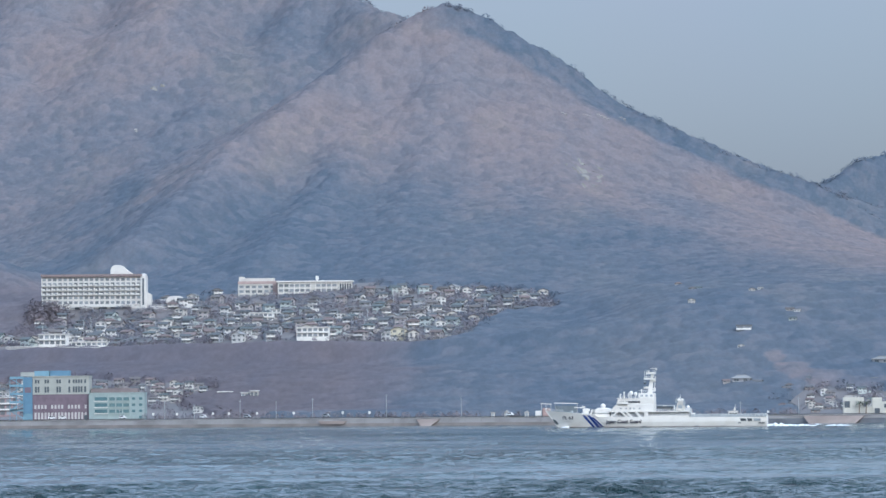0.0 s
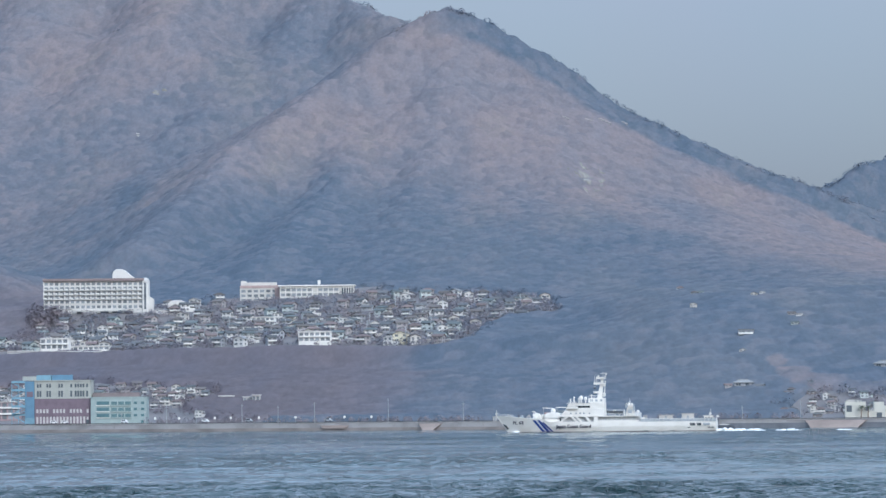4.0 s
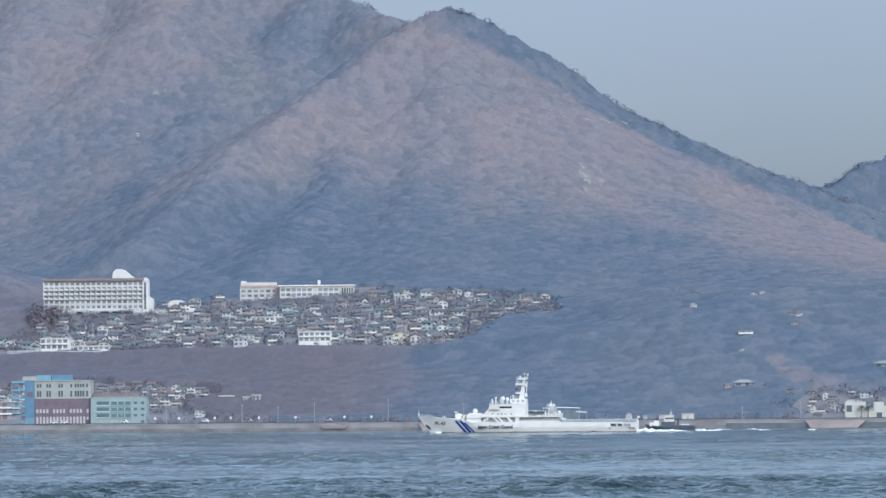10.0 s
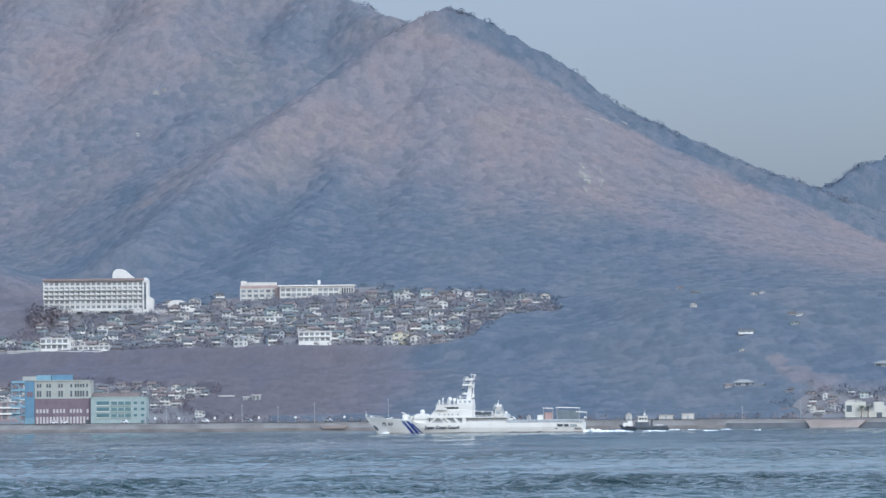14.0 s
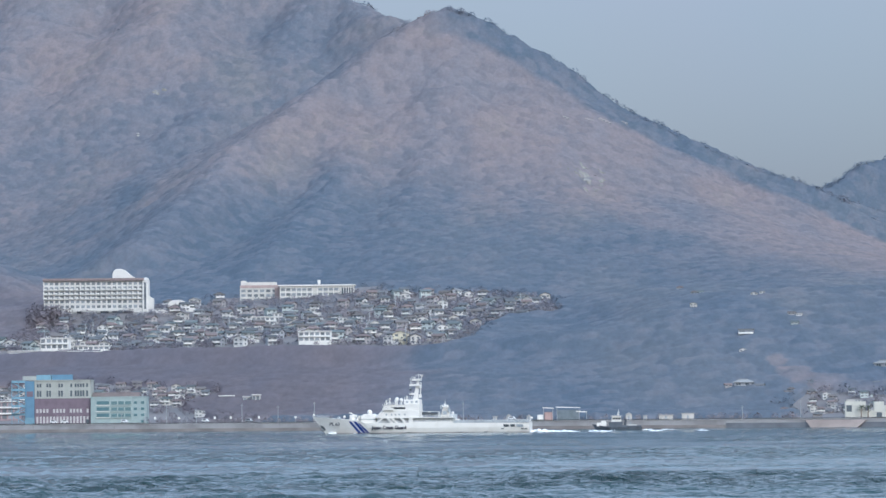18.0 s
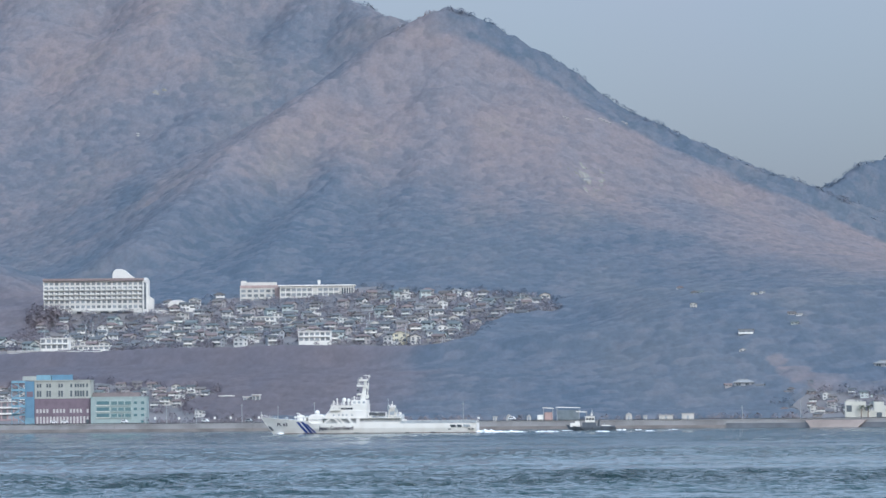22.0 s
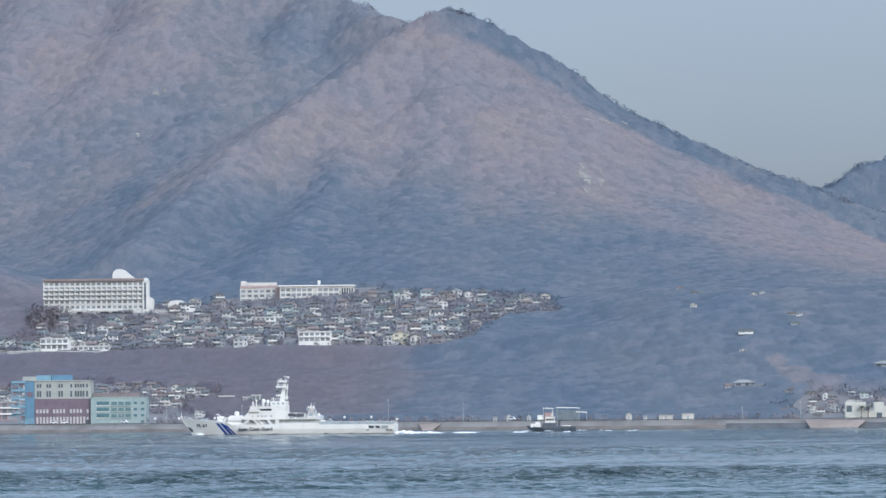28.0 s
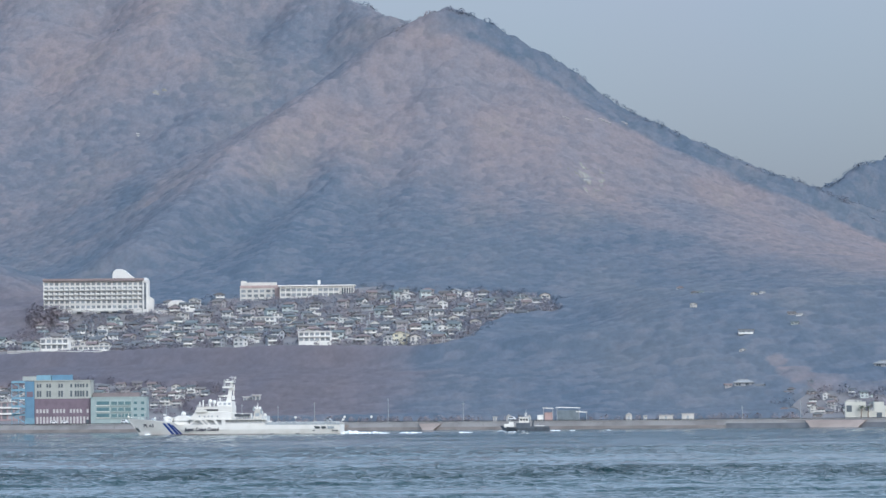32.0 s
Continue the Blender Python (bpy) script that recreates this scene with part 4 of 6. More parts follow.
def build_school():
    cream = mat("school_cream_wall", (0.56, 0.54, 0.50), 0.85, var=0.07, scale=0.25)
    rose = mat("school_rose_wall", (0.40, 0.31, 0.29), 0.85, var=0.1, scale=0.25)
    ob = thing("school_building", pose(-89.0, 2608, 87.0, 0, 0, -2), "white three-storey school with a flat white roof slab", "school")
    L = 52.0
    part("wall", Shape().box(-26, 26, 0, 12, -5, 11.0), cream, ob)
    part("roof_slab", Shape().box(-27.2, 27.0, -1.3, 13, 11.0, 11.9), PLASTER, ob, "white flat roof slab", bevel=0.08)
    part("water_tank", Shape().box(0.4, 2.4, 3, 5, 12.6, 15.3).rod((1.4, 4, 11.9), (1.4, 4, 12.7), 0.6), PLASTER, ob, "white rooftop tank", bevel=0.1)
    pane = Shape().box(0.3, 3.3, -0.1, 0.2, 0, 1.75).mesh("window", PALE_GLASS)
    for fl in range(3):
        for i in range(11):
            if i == 6 and fl:
                continue
            w = part("window", pane, None, ob)
            w.location = (-25.5 + i * 3.75, 0, 0.9 + fl * 3.4)
        part("ledge", Shape().box(-26, 16, -0.5, -0.003, 3.0 + fl * 3.4, 3.35 + fl * 3.4), PLASTER, ob)
    col = Shape().box(-0.22, 0.22, -0.75, -0.004, -5, 11.0).mesh("pillar", PLASTER)
    for i in range(12):
        c = part("pillar", col, None, ob)
        c.location = (-25.7 + i * 3.75, 0, 0)
    for i in range(6):
        c = part("pillar", col, None, ob)
        c.location = (17.2 + i * 1.72, -0.1, 0)
    for i in range(5):
        part("stair_window", Shape().box(17.5 + i * 1.72, 18.6 + i * 1.72, -0.12, 0.1, 1, 9.5), GLASS, ob)
    ob2 = thing("school_annex", pose(-129.5, 2618, 87.0, 0, 0, -2), "beige three-storey school annex with a dull rose upper band", "school")
    part("wall", Shape().box(-14, 13.4, 0, 12, -5, 10.2), cream, ob2)
    part("band", Shape().box(-14.1, 13.5, -0.3, 12.1, 10.2, 12.2), rose, ob2, "dull rose parapet band", bevel=0.06)
    part("roof_box", Shape().box(-13.6, 11.5, 2, 9, 12.2, 14.4).box(-13.6, -10, 2, 9, 14.4, 15.4), cream, ob2)
    for fl in range(3):
        for i in range(6):
            w = part("window", pane, None, ob2)
            w.location = (-13.4 + i * 4.4, 0, 0.9 + fl * 3.2)
        part("ledge", Shape().box(-14, 13.4, -0.4, -0.003, 2.9 + fl * 3.2, 3.2 + fl * 3.2), cream, ob2)
    part("stair_tower", Shape().box(10.6, 14.0, -1.0, 6, -5, 12.3), rose, ob2, "dull rose stair tower")


build_school()


def build_shore_blocks():
    cream = mat("block_cream", (0.36, 0.37, 0.34), 0.8, var=0.06, scale=0.3)
    brown = mat("block_brown", (0.165, 0.125, 0.155), 0.75, var=0.1, scale=0.3)
    sky = mat("block_bright_blue", (0.11, 0.215, 0.31), 0.6, var=0.06, scale=0.3)
    pale = mat("block_pale_blue", (0.17, 0.30, 0.38), 0.6, var=0.08, scale=0.4)
    mint = mat("block_mint", (0.285, 0.350, 0.345), 0.7, var=0.06, scale=0.3)
    teal = mat("block_teal_glass", (0.09, 0.17, 0.19), 0.15, var=0.1)
    strip = mat("block_window_strip", (0.46, 0.44, 0.43), 0.6, var=0.08)
    ob = thing("office_block", pose(-206.0, 1868, 4.0), "cream and dark brown five-storey shore building with bright blue stair tower", "building")
    W = 28.3
    part("lower_wall", Shape().box(0, W, 0, 16, -2, 13.2), brown, ob, "dark brown lower storeys")
    part("upper_wall", Shape().box(0, W, 0.15, 16, 13.2, 21.8), cream, ob, "cream upper storeys")
    part("parapet", Shape().box(-0.3, W + 0.3, -0.25, 16.2, 21.8, 22.3), cream, ob)
    part("belt", Shape().box(0, W, -0.2, 0.3, 13.0, 13.5), cream, ob)
    for fl, z in ((0, 14.0), (1, 18.6)):
        for x in (1.2, 2.5, 6.0, 7.3, 12.0, 13.3, 18.0, 20.2, 21.5, 22.8, 24.1, 26.0):
            part("window", Shape().box(x, x + 0.9, -0.02, 0.4, z, z + (2.9 if fl == 0 else 1.8)), GLASS, ob)
    for fl, z, h in ((0, 0.5, 3.4), (1, 5.8, 1.9)):
        for k in range(16):
            if k % 5 == 4 and fl:
                continue
            part("window", Shape().box(0.9 + k * 1.68, 1.9 + k * 1.68, -0.12, 0.2, z, z + h), strip, ob, "pale window")
    for x0, x1, z1, m in ((-6.5, 0.5, 24.3, cream), (0.5, 8.0, 24.9, pale), (8.4, 18.5, 25.0, sky)):
        part("roof_plant", Shape().box(x0, x1, 4, 9, 22.2, z1), m, ob, bevel=0.1)
    part("blue_panel", Shape().box(-4.6, -0.1, 0.0, 9, 3.5, 21.8), sky, ob, "bright blue stair tower wall")
    part("tower_base", Shape().box(-4.6, -0.1, 0.4, 9, -2, 3.5), pale, ob)
    part("tower_window", Shape().box(-4.0, -0.8, -0.1, 0.2, 14.0, 16.6), brown, ob)
    for k in range(5):
        z = k * 4.1 + 1.0
        part("stair_landing", Shape().box(-11.6, -4.7, 0.2, 5, z + 3.6, z + 3.85).box(-11.6, -4.7, 0.2, 0.3, z + 3.85, z + 4.7), pale, ob)
        part("stair_flight", Shape().prism([(-11.0, z), (-5.2, z + 3.4), (-5.2, z + 3.8), (-11.0, z + 0.5)] if k % 2 else [(-5.2, z), (-5.2, z + 0.5), (-11.0, z + 3.8), (-11.0, z + 3.4)], 0.6, 2.4), pale, ob)
    for x in (-11.5, -8.2, -4.8):
        part("stair_post", Shape().box(x - 0.15, x + 0.15, 0.3, 0.6, -2, 21.5), pale, ob)
    part("side_canopy", Shape().prism([(-11.5, 5.5), (-4.7, 6.6), (-4.7, 6.9), (-11.5, 5.8)], -1.5, 4), pale, ob)
    part("entrance", Shape().box(25.8, 27.4, -0.2, 0.2, 0, 2.4), GLASS, ob)

    ob = thing("mint_block", pose(-177.6, 1866, 4.0), "pale mint four-storey shore building with dark window bands", "building")
    H = 13.2
    part("wall", Shape().slab([(0, 0), (9.6, 0), (20.4, 3.2), (27.8, 3.2), (27.8, 18), (0, 18)], -2, H), mint, ob)
    part("parapet", Shape().slab([(-0.2, -0.25), (9.7, -0.25), (20.5, 2.95), (28.0, 2.95), (28.0, 18.2), (-0.2, 18.2)], H, H + 0.5), mint, ob)
    for k in range(3):
        z = 3.5 + k * 3.1
        part("window_band", Shape().box(3.0, 9.2, -0.12, 0.3, z, z + 1.7), teal, ob, "dark window band")
        part("ledge", Shape().box(2.6, 9.5, -0.5, -0.003, z - 0.5, z - 0.2), PLASTER, ob)
        for q in range(3):
            a, b = 10.3 + q * 3.4, 13.1 + q * 3.4
            ya, yb = (a - 9.6) * 3.2 / 10.8, (b - 9.6) * 3.2 / 10.8
            part("window_band", Shape().slab([(a, ya - 0.15), (b, yb - 0.15), (b, yb + 0.3), (a, ya + 0.3)], z, z + 1.6), teal, ob, "dark window band")
        part("slant_ledge", Shape().slab([(9.7, -0.55), (20.3, 2.6), (20.3, 3.0), (9.7, -0.05)], z - 0.6, z - 0.2), mint, ob)
        for q in range(2):
            part("window", Shape().box(21.4 + q * 3.6, 23.0 + q * 3.6, 3.05, 3.4, z + 0.3, z + 1.5), teal, ob)
    part("window", Shape().box(25.0, 26.6, 3.05, 3.4, 0.6, 1.8), teal, ob)
    part("ramp_wall", Shape().prism([(9.8, 0.2), (22.0, -0.6), (22.0, -1.8), (9.8, -1.8)], -0.9, -0.5), pale, ob)
    part("back_range", Shape().box(0.5, 24, 6, 17.8, H + 0.5, H + 2.6), mat("grey_brown_cladding", (0.20, 0.165, 0.165), 0.8), ob, "grey-brown rear range")

    white = mat("shore_cream_white", (0.52, 0.51, 0.455), 0.8, var=0.05, scale=0.3)
    ob = thing("cream_building", pose(188.0, 1742, 4.2, 0, 0, -4), "stepped cream white building behind the slipway", "building")
    part("wall", Shape().box(0, 9.5, 0, 10, -2, 7.6).box(9.5, 13.5, 0.6, 10, -2, 3.2), white, ob)
    part("right_wall", Shape().box(13.5, 30, 0.2, 10, -2, 5.6).box(13.5, 18.0, 0.5, 9.5, 5.6, 7.4).box(22, 30, 0.5, 9.5, 5.6, 7.0), white, ob)
    part("window", Shape().box(0.5, 3.0, -0.1, 0.2, 2.8, 5.8), GLASS, ob)
    part("doorway", Shape().box(14.5, 17.0, 0.05, 0.4, 0, 2.4), GLASS, ob)
    for k in range(3):
        part("window", Shape().box(19 + k * 3.2, 20.8 + k * 3.2, 0.05, 0.4, 2.6, 4.4), GLASS, ob)
    part("roof_cap", Shape().box(0.6, 4.4, 2, 5, 7.6, 8.5), CONCRETE_LIGHT, ob)


build_shore_blocks()


def palm(x, y, h):
    """A garden palm: a slim leaning trunk and a tuft of drooping fronds."""
    rng = random.Random(int(x * 10))
    ob = thing("palm_tree", pose(x, y, 4.3), "dark green palm tree before the cream building", "tree", "palms")
    part("trunk", Shape().rod((0, 0, -0.6), (0.25, 0, h), 0.28, 0.2, 8), WOOD, ob)
    for k in range(14):
        a, lift = k * 2.4, rng.uniform(0.1, 0.9)
        sh, tip = Shape(), Vector((0.25, 0, h))
        for j in range(4):
            nxt = tip + Vector((math.cos(a) * 0.55, math.sin(a) * 0.55, lift - 0.38 * j))
            wd = 0.34 - 0.07 * j
            side = Vector((-math.sin(a) * wd, math.cos(a) * wd, -0.08))
            sh.add([tip - side, tip + side, nxt + side * 0.8, nxt - side * 0.8, tip + Vector((0, 0, 0.07)), nxt + Vector((0, 0, 0.07))],
                   [(0, 3, 5, 4), (4, 5, 2, 1), (0, 1, 2, 3)])
            tip = nxt
        part("frond", sh, mat("palm_green", (0.10, 0.12, 0.09), 0.7, var=0.2), ob)


palm(195.0, 1739.5, 4.6)
palm(198.2, 1739.5, 4.2)


def build_shore_things():
    pink = mat("faded_pink_cladding", (0.42, 0.30, 0.28), 0.8, var=0.1)
    ob = thing("work_shed", along(46.5, 14, 4.4, 0), "open work shed with thin white roofs and a pink store", "shed")
    for x0, x1, z in ((0, 5.0, 5.7), (6.4, 17.5, 5.9), (15.8, 21.0, 3.8)):
        part("roof", Shape().prism([(x0, z - 0.2), (x1, z - 0.45), (x1, z - 0.1), (x0, z + 0.2)], -3.5, 5.5), PLASTER, ob, "thin white sheet roof")
        for x in (x0 + 0.3, x1 - 0.3):
            part("post", Shape().rod((x, -3, -0.6), (x, -3, z - 0.3), 0.14), GALV, ob)
    part("store", Shape().box(0.8, 4.6, -2, 3, -0.6, 3.6), pink, ob, "faded pink store", bevel=0.3)
    part("tank", Shape().box(-2.6, 0.4, -2.2, 1, -0.6, 2.4), PLASTER, ob, bevel=0.2)
    # the shed's back panel, brought to the front so that it is lit
    part("screen", Shape().box(6.8, 17.0, -3.2, -3.05, -0.6, 4.6), mat("dull_green_sheet", (0.15, 0.18, 0.20), 0.8), ob, "dull green sheet back panel, set forward to catch light")
    huts = ((86.5, 3.4, 3.4, "small white gabled hut on the shore", "gable"), (94.0, 2.0, 2.2, "small white hut on the shore", "flat"),
            (103.5, 8.0, 2.6, "low white shore hut with a long roof", "flat"), (113.5, 7.0, 3.8, "pale concrete shore store", "flat"),
            (30.5, 2.6, 3.0, "small pale hut on the shore", "gable"), (40.0, 2.4, 2.6, "small pale hut on the shore", "gable"),
            (24.0, 2.2, 2.4, "small pale hut on the shore", "flat"))
    for x, w, h, label, roof in huts:
        ob = thing("hut", along(x, 15, 4.4, 0), label, "hut", "shore huts")
        w, h = w * 0.8, h * 0.8
        part("wall", Shape().box(-w / 2, w / 2, -1.5, 1.5, -0.6, h * 0.75), WALLS[1], ob)
        if roof == "gable":
            part("roof", Shape().prism([(-w / 2 - 0.3, h * 0.75), (w / 2 + 0.3, h * 0.75), (0.1, h + 0.5)], -1.8, 1.8), CONCRETE_LIGHT, ob)
        else:
            part("roof", Shape().box(-w / 2 - 0.3, w / 2 + 0.3, -1.8, 1.8, h * 0.75, h * 0.75 + 0.4), CONCRETE_LIGHT, ob)
        part("door", Shape().box(-0.5, 0.4, -1.58, -1.4, -0.4, 1.5), SHIP_GREY, ob)
    # poles along the shore road
    for x, h in ((-148, 6), (-137, 8.5), (-122, 7), (-99, 9), (-81, 8), (-63, 9.5), (-27, 11), (9, 9), (138, 6), (164, 8), (-160, 5)):
        ob = thing("utility_pole", along(x, 13, 4.4, 0), "slim grey utility pole with a cross-arm on the shore road", "pole", "shore poles")
        part("pole", Shape().rod((0, 0, -0.6), (0, 0, h), 0.16, 0.10, 8), GALV, ob)
        part("cross_arm", Shape().box(-0.7, 0.7, -0.06, 0.06, h - 0.9, h - 0.75), GALV, ob)
    for x in (-142, -130, -112, -104, -90, -72, -48, -35):
        ob = thing("road_sign", along(x, 3.2, 4.4, 0), "small white roadside sign on a post", "sign", "roadside signs")
        part("post", Shape().rod((0, 0, -0.4), (0, 0, 2.6), 0.05), GALV, ob)
        part("plate", Shape().box(-0.5, 0.5, -0.08, -0.04, 1.7, 2.8), PLASTER, ob)


build_shore_things()

def build_hill_things():
    """Single buildings and walls that stand out on the slopes."""
    def block(x, y, w, d, h, name, label, cat, wall_m, turn=0.0, floors=2, lift=0.0, roof_m=PLASTER):
        ob = thing(name, pose(x, y, float(land_z(x, y)) + lift, 0, 0, turn), label, cat)
        part("wall", Shape().box(-w / 2, w / 2, -d / 2, d / 2, -3 - lift, h), wall_m, ob)
        part("roof_slab", Shape().box(-w / 2 - 0.4, w / 2 + 0.4, -d / 2 - 0.6, d / 2 + 0.4, h, h + 0.4), roof_m, ob)
        fh = h / floors
        for fl in range(floors):
            n = max(2, int(w / 3.0))
            for i in range(n):
                cx = (i - (n - 1) / 2) * w / n
                part("window", Shape().box(cx - w / n * 0.36, cx + w / n * 0.36, -d / 2 - 0.08, -d / 2 + 0.1, fl * fh + 0.7, fl * fh + fh - 0.5), PALE_GLASS, ob)
            if fl:
                part("balcony", Shape().box(-w / 2, w / 2, -d / 2 - 1.1, -d / 2 - 0.01, fl * fh - 0.15, fl * fh + 0.05).box(-w / 2, w / 2, -d / 2 - 1.1, -d / 2 - 1.0, fl * fh + 0.05, fl * fh + 0.75), PLASTER, ob)
        return ob

    block(-236, 2258, 17, 9, 6.6, "terrace_house", "large white terraced house with broad balconies", "house", PLASTER, -6, 2, 0.8)
    block(-213, 2247, 22, 7, 2.6, "villa", "long low white villa with a flat roof", "house", PLASTER, -4, 1, 0.6)
    block(-76, 2196, 19, 8, 6.0, "apartment_house", "white two-storey apartment house at the wood's edge", "house", PLASTER, -4, 2, 1.5)
    block(-118, 2440, 15, 8, 5.6, "clinic", "white two-storey building with a long window band", "building", PLASTER, -8, 2, 1.0)
    ob = house("yellow_house", 9.5, 8, 2, "gable", ROOFS[4], mat("yellow_cream_wall", (0.58, 0.54, 0.42), 0.85), "pale yellow gabled house at the wood's edge", group="single houses")
    ob.matrix_world = on_land(-25, 2188, -6, -1.0)
    hill = house("hill_house", 9, 7, 1, "hip", ROOFS[4], WALLS[2], "grey hipped house alone on the wooded slope", group="single houses")
    hill.matrix_world = on_land(152, 1887, -10, -1.4)
    copy_thing(hill, on_land(227, 1914, -20, -1.2))
    block(166.5, 2044, 8.2, 6, 4.4, "lodge", "pale grey lodge high on the wooded slope", "house", WALLS[2], -8, 2, 0.6, ROOFS[4])
    block(-104.1, 1964, 3.8, 4, 2.4, "store_hut", "small white flat-roofed store on the scrub bank", "hut", WALLS[0], -6, 1, 1.6)
    block(-99.1, 1960, 4.0, 4, 3.6, "store_hut", "small pale grey store on the scrub bank", "hut", WALLS[1], -6, 1, 1.6)
    block(-116.0, 1980, 7.5, 3, 0.9, "store_hut", "long low white shed on the scrub bank", "hut", WALLS[0], -6, 1, 2.2)
    block(-313, 3812, 2.2, 2.2, 2.6, "lookout_hut", "tiny white hut among the trees", "hut", WALLS[1], 0, 1, 2.4)
    # retaining walls below the lowest street
    for k in range(11):
        x = -262 + k * 5.4
        y = 2251 - 0.4 * (x + 262)
        ob = thing("retaining_wall", pose(x, y, float(land_z(x, y)), 0, 0, -8), "low pale concrete retaining wall below the houses", "wall", "retaining walls")
        part("wall", Shape().box(-2.68, 2.68, 0, 0.5, -2, 1.5), CONCRETE_LIGHT, ob)
        part("coping", Shape().box(-2.69, 2.69, -0.1, 0.6, 1.5, 1.75), PLASTER, ob)
    # garden walls and street poles among the houses
    rng = random.Random(77)
    wall0 = pole0 = None
    made = 0
    while made < 64:
        x, w = rng.uniform(-300, 55), rng.uniform(395, 700)
        y = float(shore_y(x)) + w
        if not bool(in_town(x, y)) or 0.122 * y < abs(x):
            continue
        made += 1
        m = on_land(x, y, rng.uniform(-30, 10))
        if made % 3:
            if wall0 is None:
                wall0 = thing("garden_wall", m, "pale concrete garden wall on the hillside street", "wall", "garden walls")
                part("wall", Shape().box(-4.5, 4.5, 0, 0.4, -2, 1.9), CONCRETE_LIGHT, wall0)
                part("coping", Shape().box(-4.6, 4.6, -0.1, 0.5, 1.9, 2.1), PLASTER, wall0)
            else:
                copy_thing(wall0, m)
        elif pole0 is None:
            pole0 = thing("street_pole", m, "grey utility pole with two cross-arms on the hillside", "pole", "hillside poles")
            part("pole", Shape().rod((0, 0, -1), (0, 0, 10.5), 0.2, 0.13, 8), GALV, pole0)
            for z in (9.0, 9.8):
                part("cross_arm", Shape().box(-0.9, 0.9, -0.06, 0.06, z, z + 0.16), GALV, pole0)
            part("transformer", Shape().rod((0.4, 0, 7.6), (0.4, 0, 8.5), 0.3, n=8), GALV, pole0)
        else:
            copy_thing(pole0, m)
    block(-229, 1952, 13, 8, 9.5, "rose_building", "rose-brown apartment block behind the shore building", "building", mat("rose_brown_wall", (0.34, 0.25, 0.26), 0.85), 0, 3, 0.0)
    # mountain road: short lengths of pale guard wall, raised over the treetops to show from the camera
    for x, y, n in ((115.5, 3498, 2), (137.0, 3522, 3), (151.0, 3536, 4), (174.0, 3562, 2)):
        for k in range(n):
            xx = x + k * 3.1
            ob = thing("guard_wall", pose(xx, y, float(land_z(xx, y)) + 3.9, 0, 0, 0), "short pale guard wall of a mountain road", "wall", "mountain road walls")
            part("panel", Shape().box(-1.45, 1.45, 0, 0.4, 0.9, 1.9), CONCRETE_LIGHT, ob)
            part("footing", Shape().box(-1.5, 1.5, -0.1, 0.6, -6.0, 0.9), GALV_DARK, ob)


GALV_DARK = mat("dull_footing", (0.22, 0.22, 0.24), 0.9)
build_hill_things()


def build_car(x, inland, turn, m, label):
    """A parked car, small box of the Japanese kind: body, cabin, windows, wheels."""
    ob = thing("car", along(x, inland, 4.47, turn), label, "car", "cars on the shore road")
    part("body", Shape().prism([(-1.7, 0.35), (1.7, 0.35), (1.7, 0.95), (1.1, 1.0), (0.8, 1.65), (-1.4, 1.68), (-1.7, 1.0)], -0.75, 0.75), m, ob, bevel=0.06)
    for s in (-0.78, 0.74):
        part("side_window", Shape().prism([(-1.25, 1.05), (0.85, 1.05), (0.65, 1.5), (-1.2, 1.52)], s, s + 0.04), SHIP_GLASS, ob)
    for wx in (-1.1, 1.1):
        for s in (-0.78, 0.60):
            part("wheel", Shape().rod((wx, s, 0.32), (wx, s + 0.18, 0.32), 0.32, n=12), SHIP_DARK, ob)
    part("headlight", Shape().box(1.62, 1.73, -0.65, -0.35, 0.7, 0.85).box(1.62, 1.73, 0.35, 0.65, 0.7, 0.85), PLASTER, ob)
    return ob


CAR_WHITE = mat("car_white", (0.75, 0.75, 0.75), 0.25, var=0.02)
CAR_GREY = mat("car_silver", (0.40, 0.42, 0.44), 0.3, 0.4, var=0.03)
for x, inland, m, label in ((-196, 20, CAR_WHITE, "small white car parked by the shore building"), (-190, 20, CAR_WHITE, "small white car parked by the shore building"),
                            (-158, 8, CAR_WHITE, "small white car on the shore road"), (-117, 8, CAR_WHITE, "small white car on the shore road"),
                            (-95, 6, CAR_GREY, "silver car on the shore road"), (-56, 7, CAR_GREY, "silver car on the shore road"), (32, 8, CAR_WHITE, "small white car on the shore road")):
    build_car(x, inland, SHORE_TURN if inland < 15 else 0, m, label)

# ---- the patrol ship ----


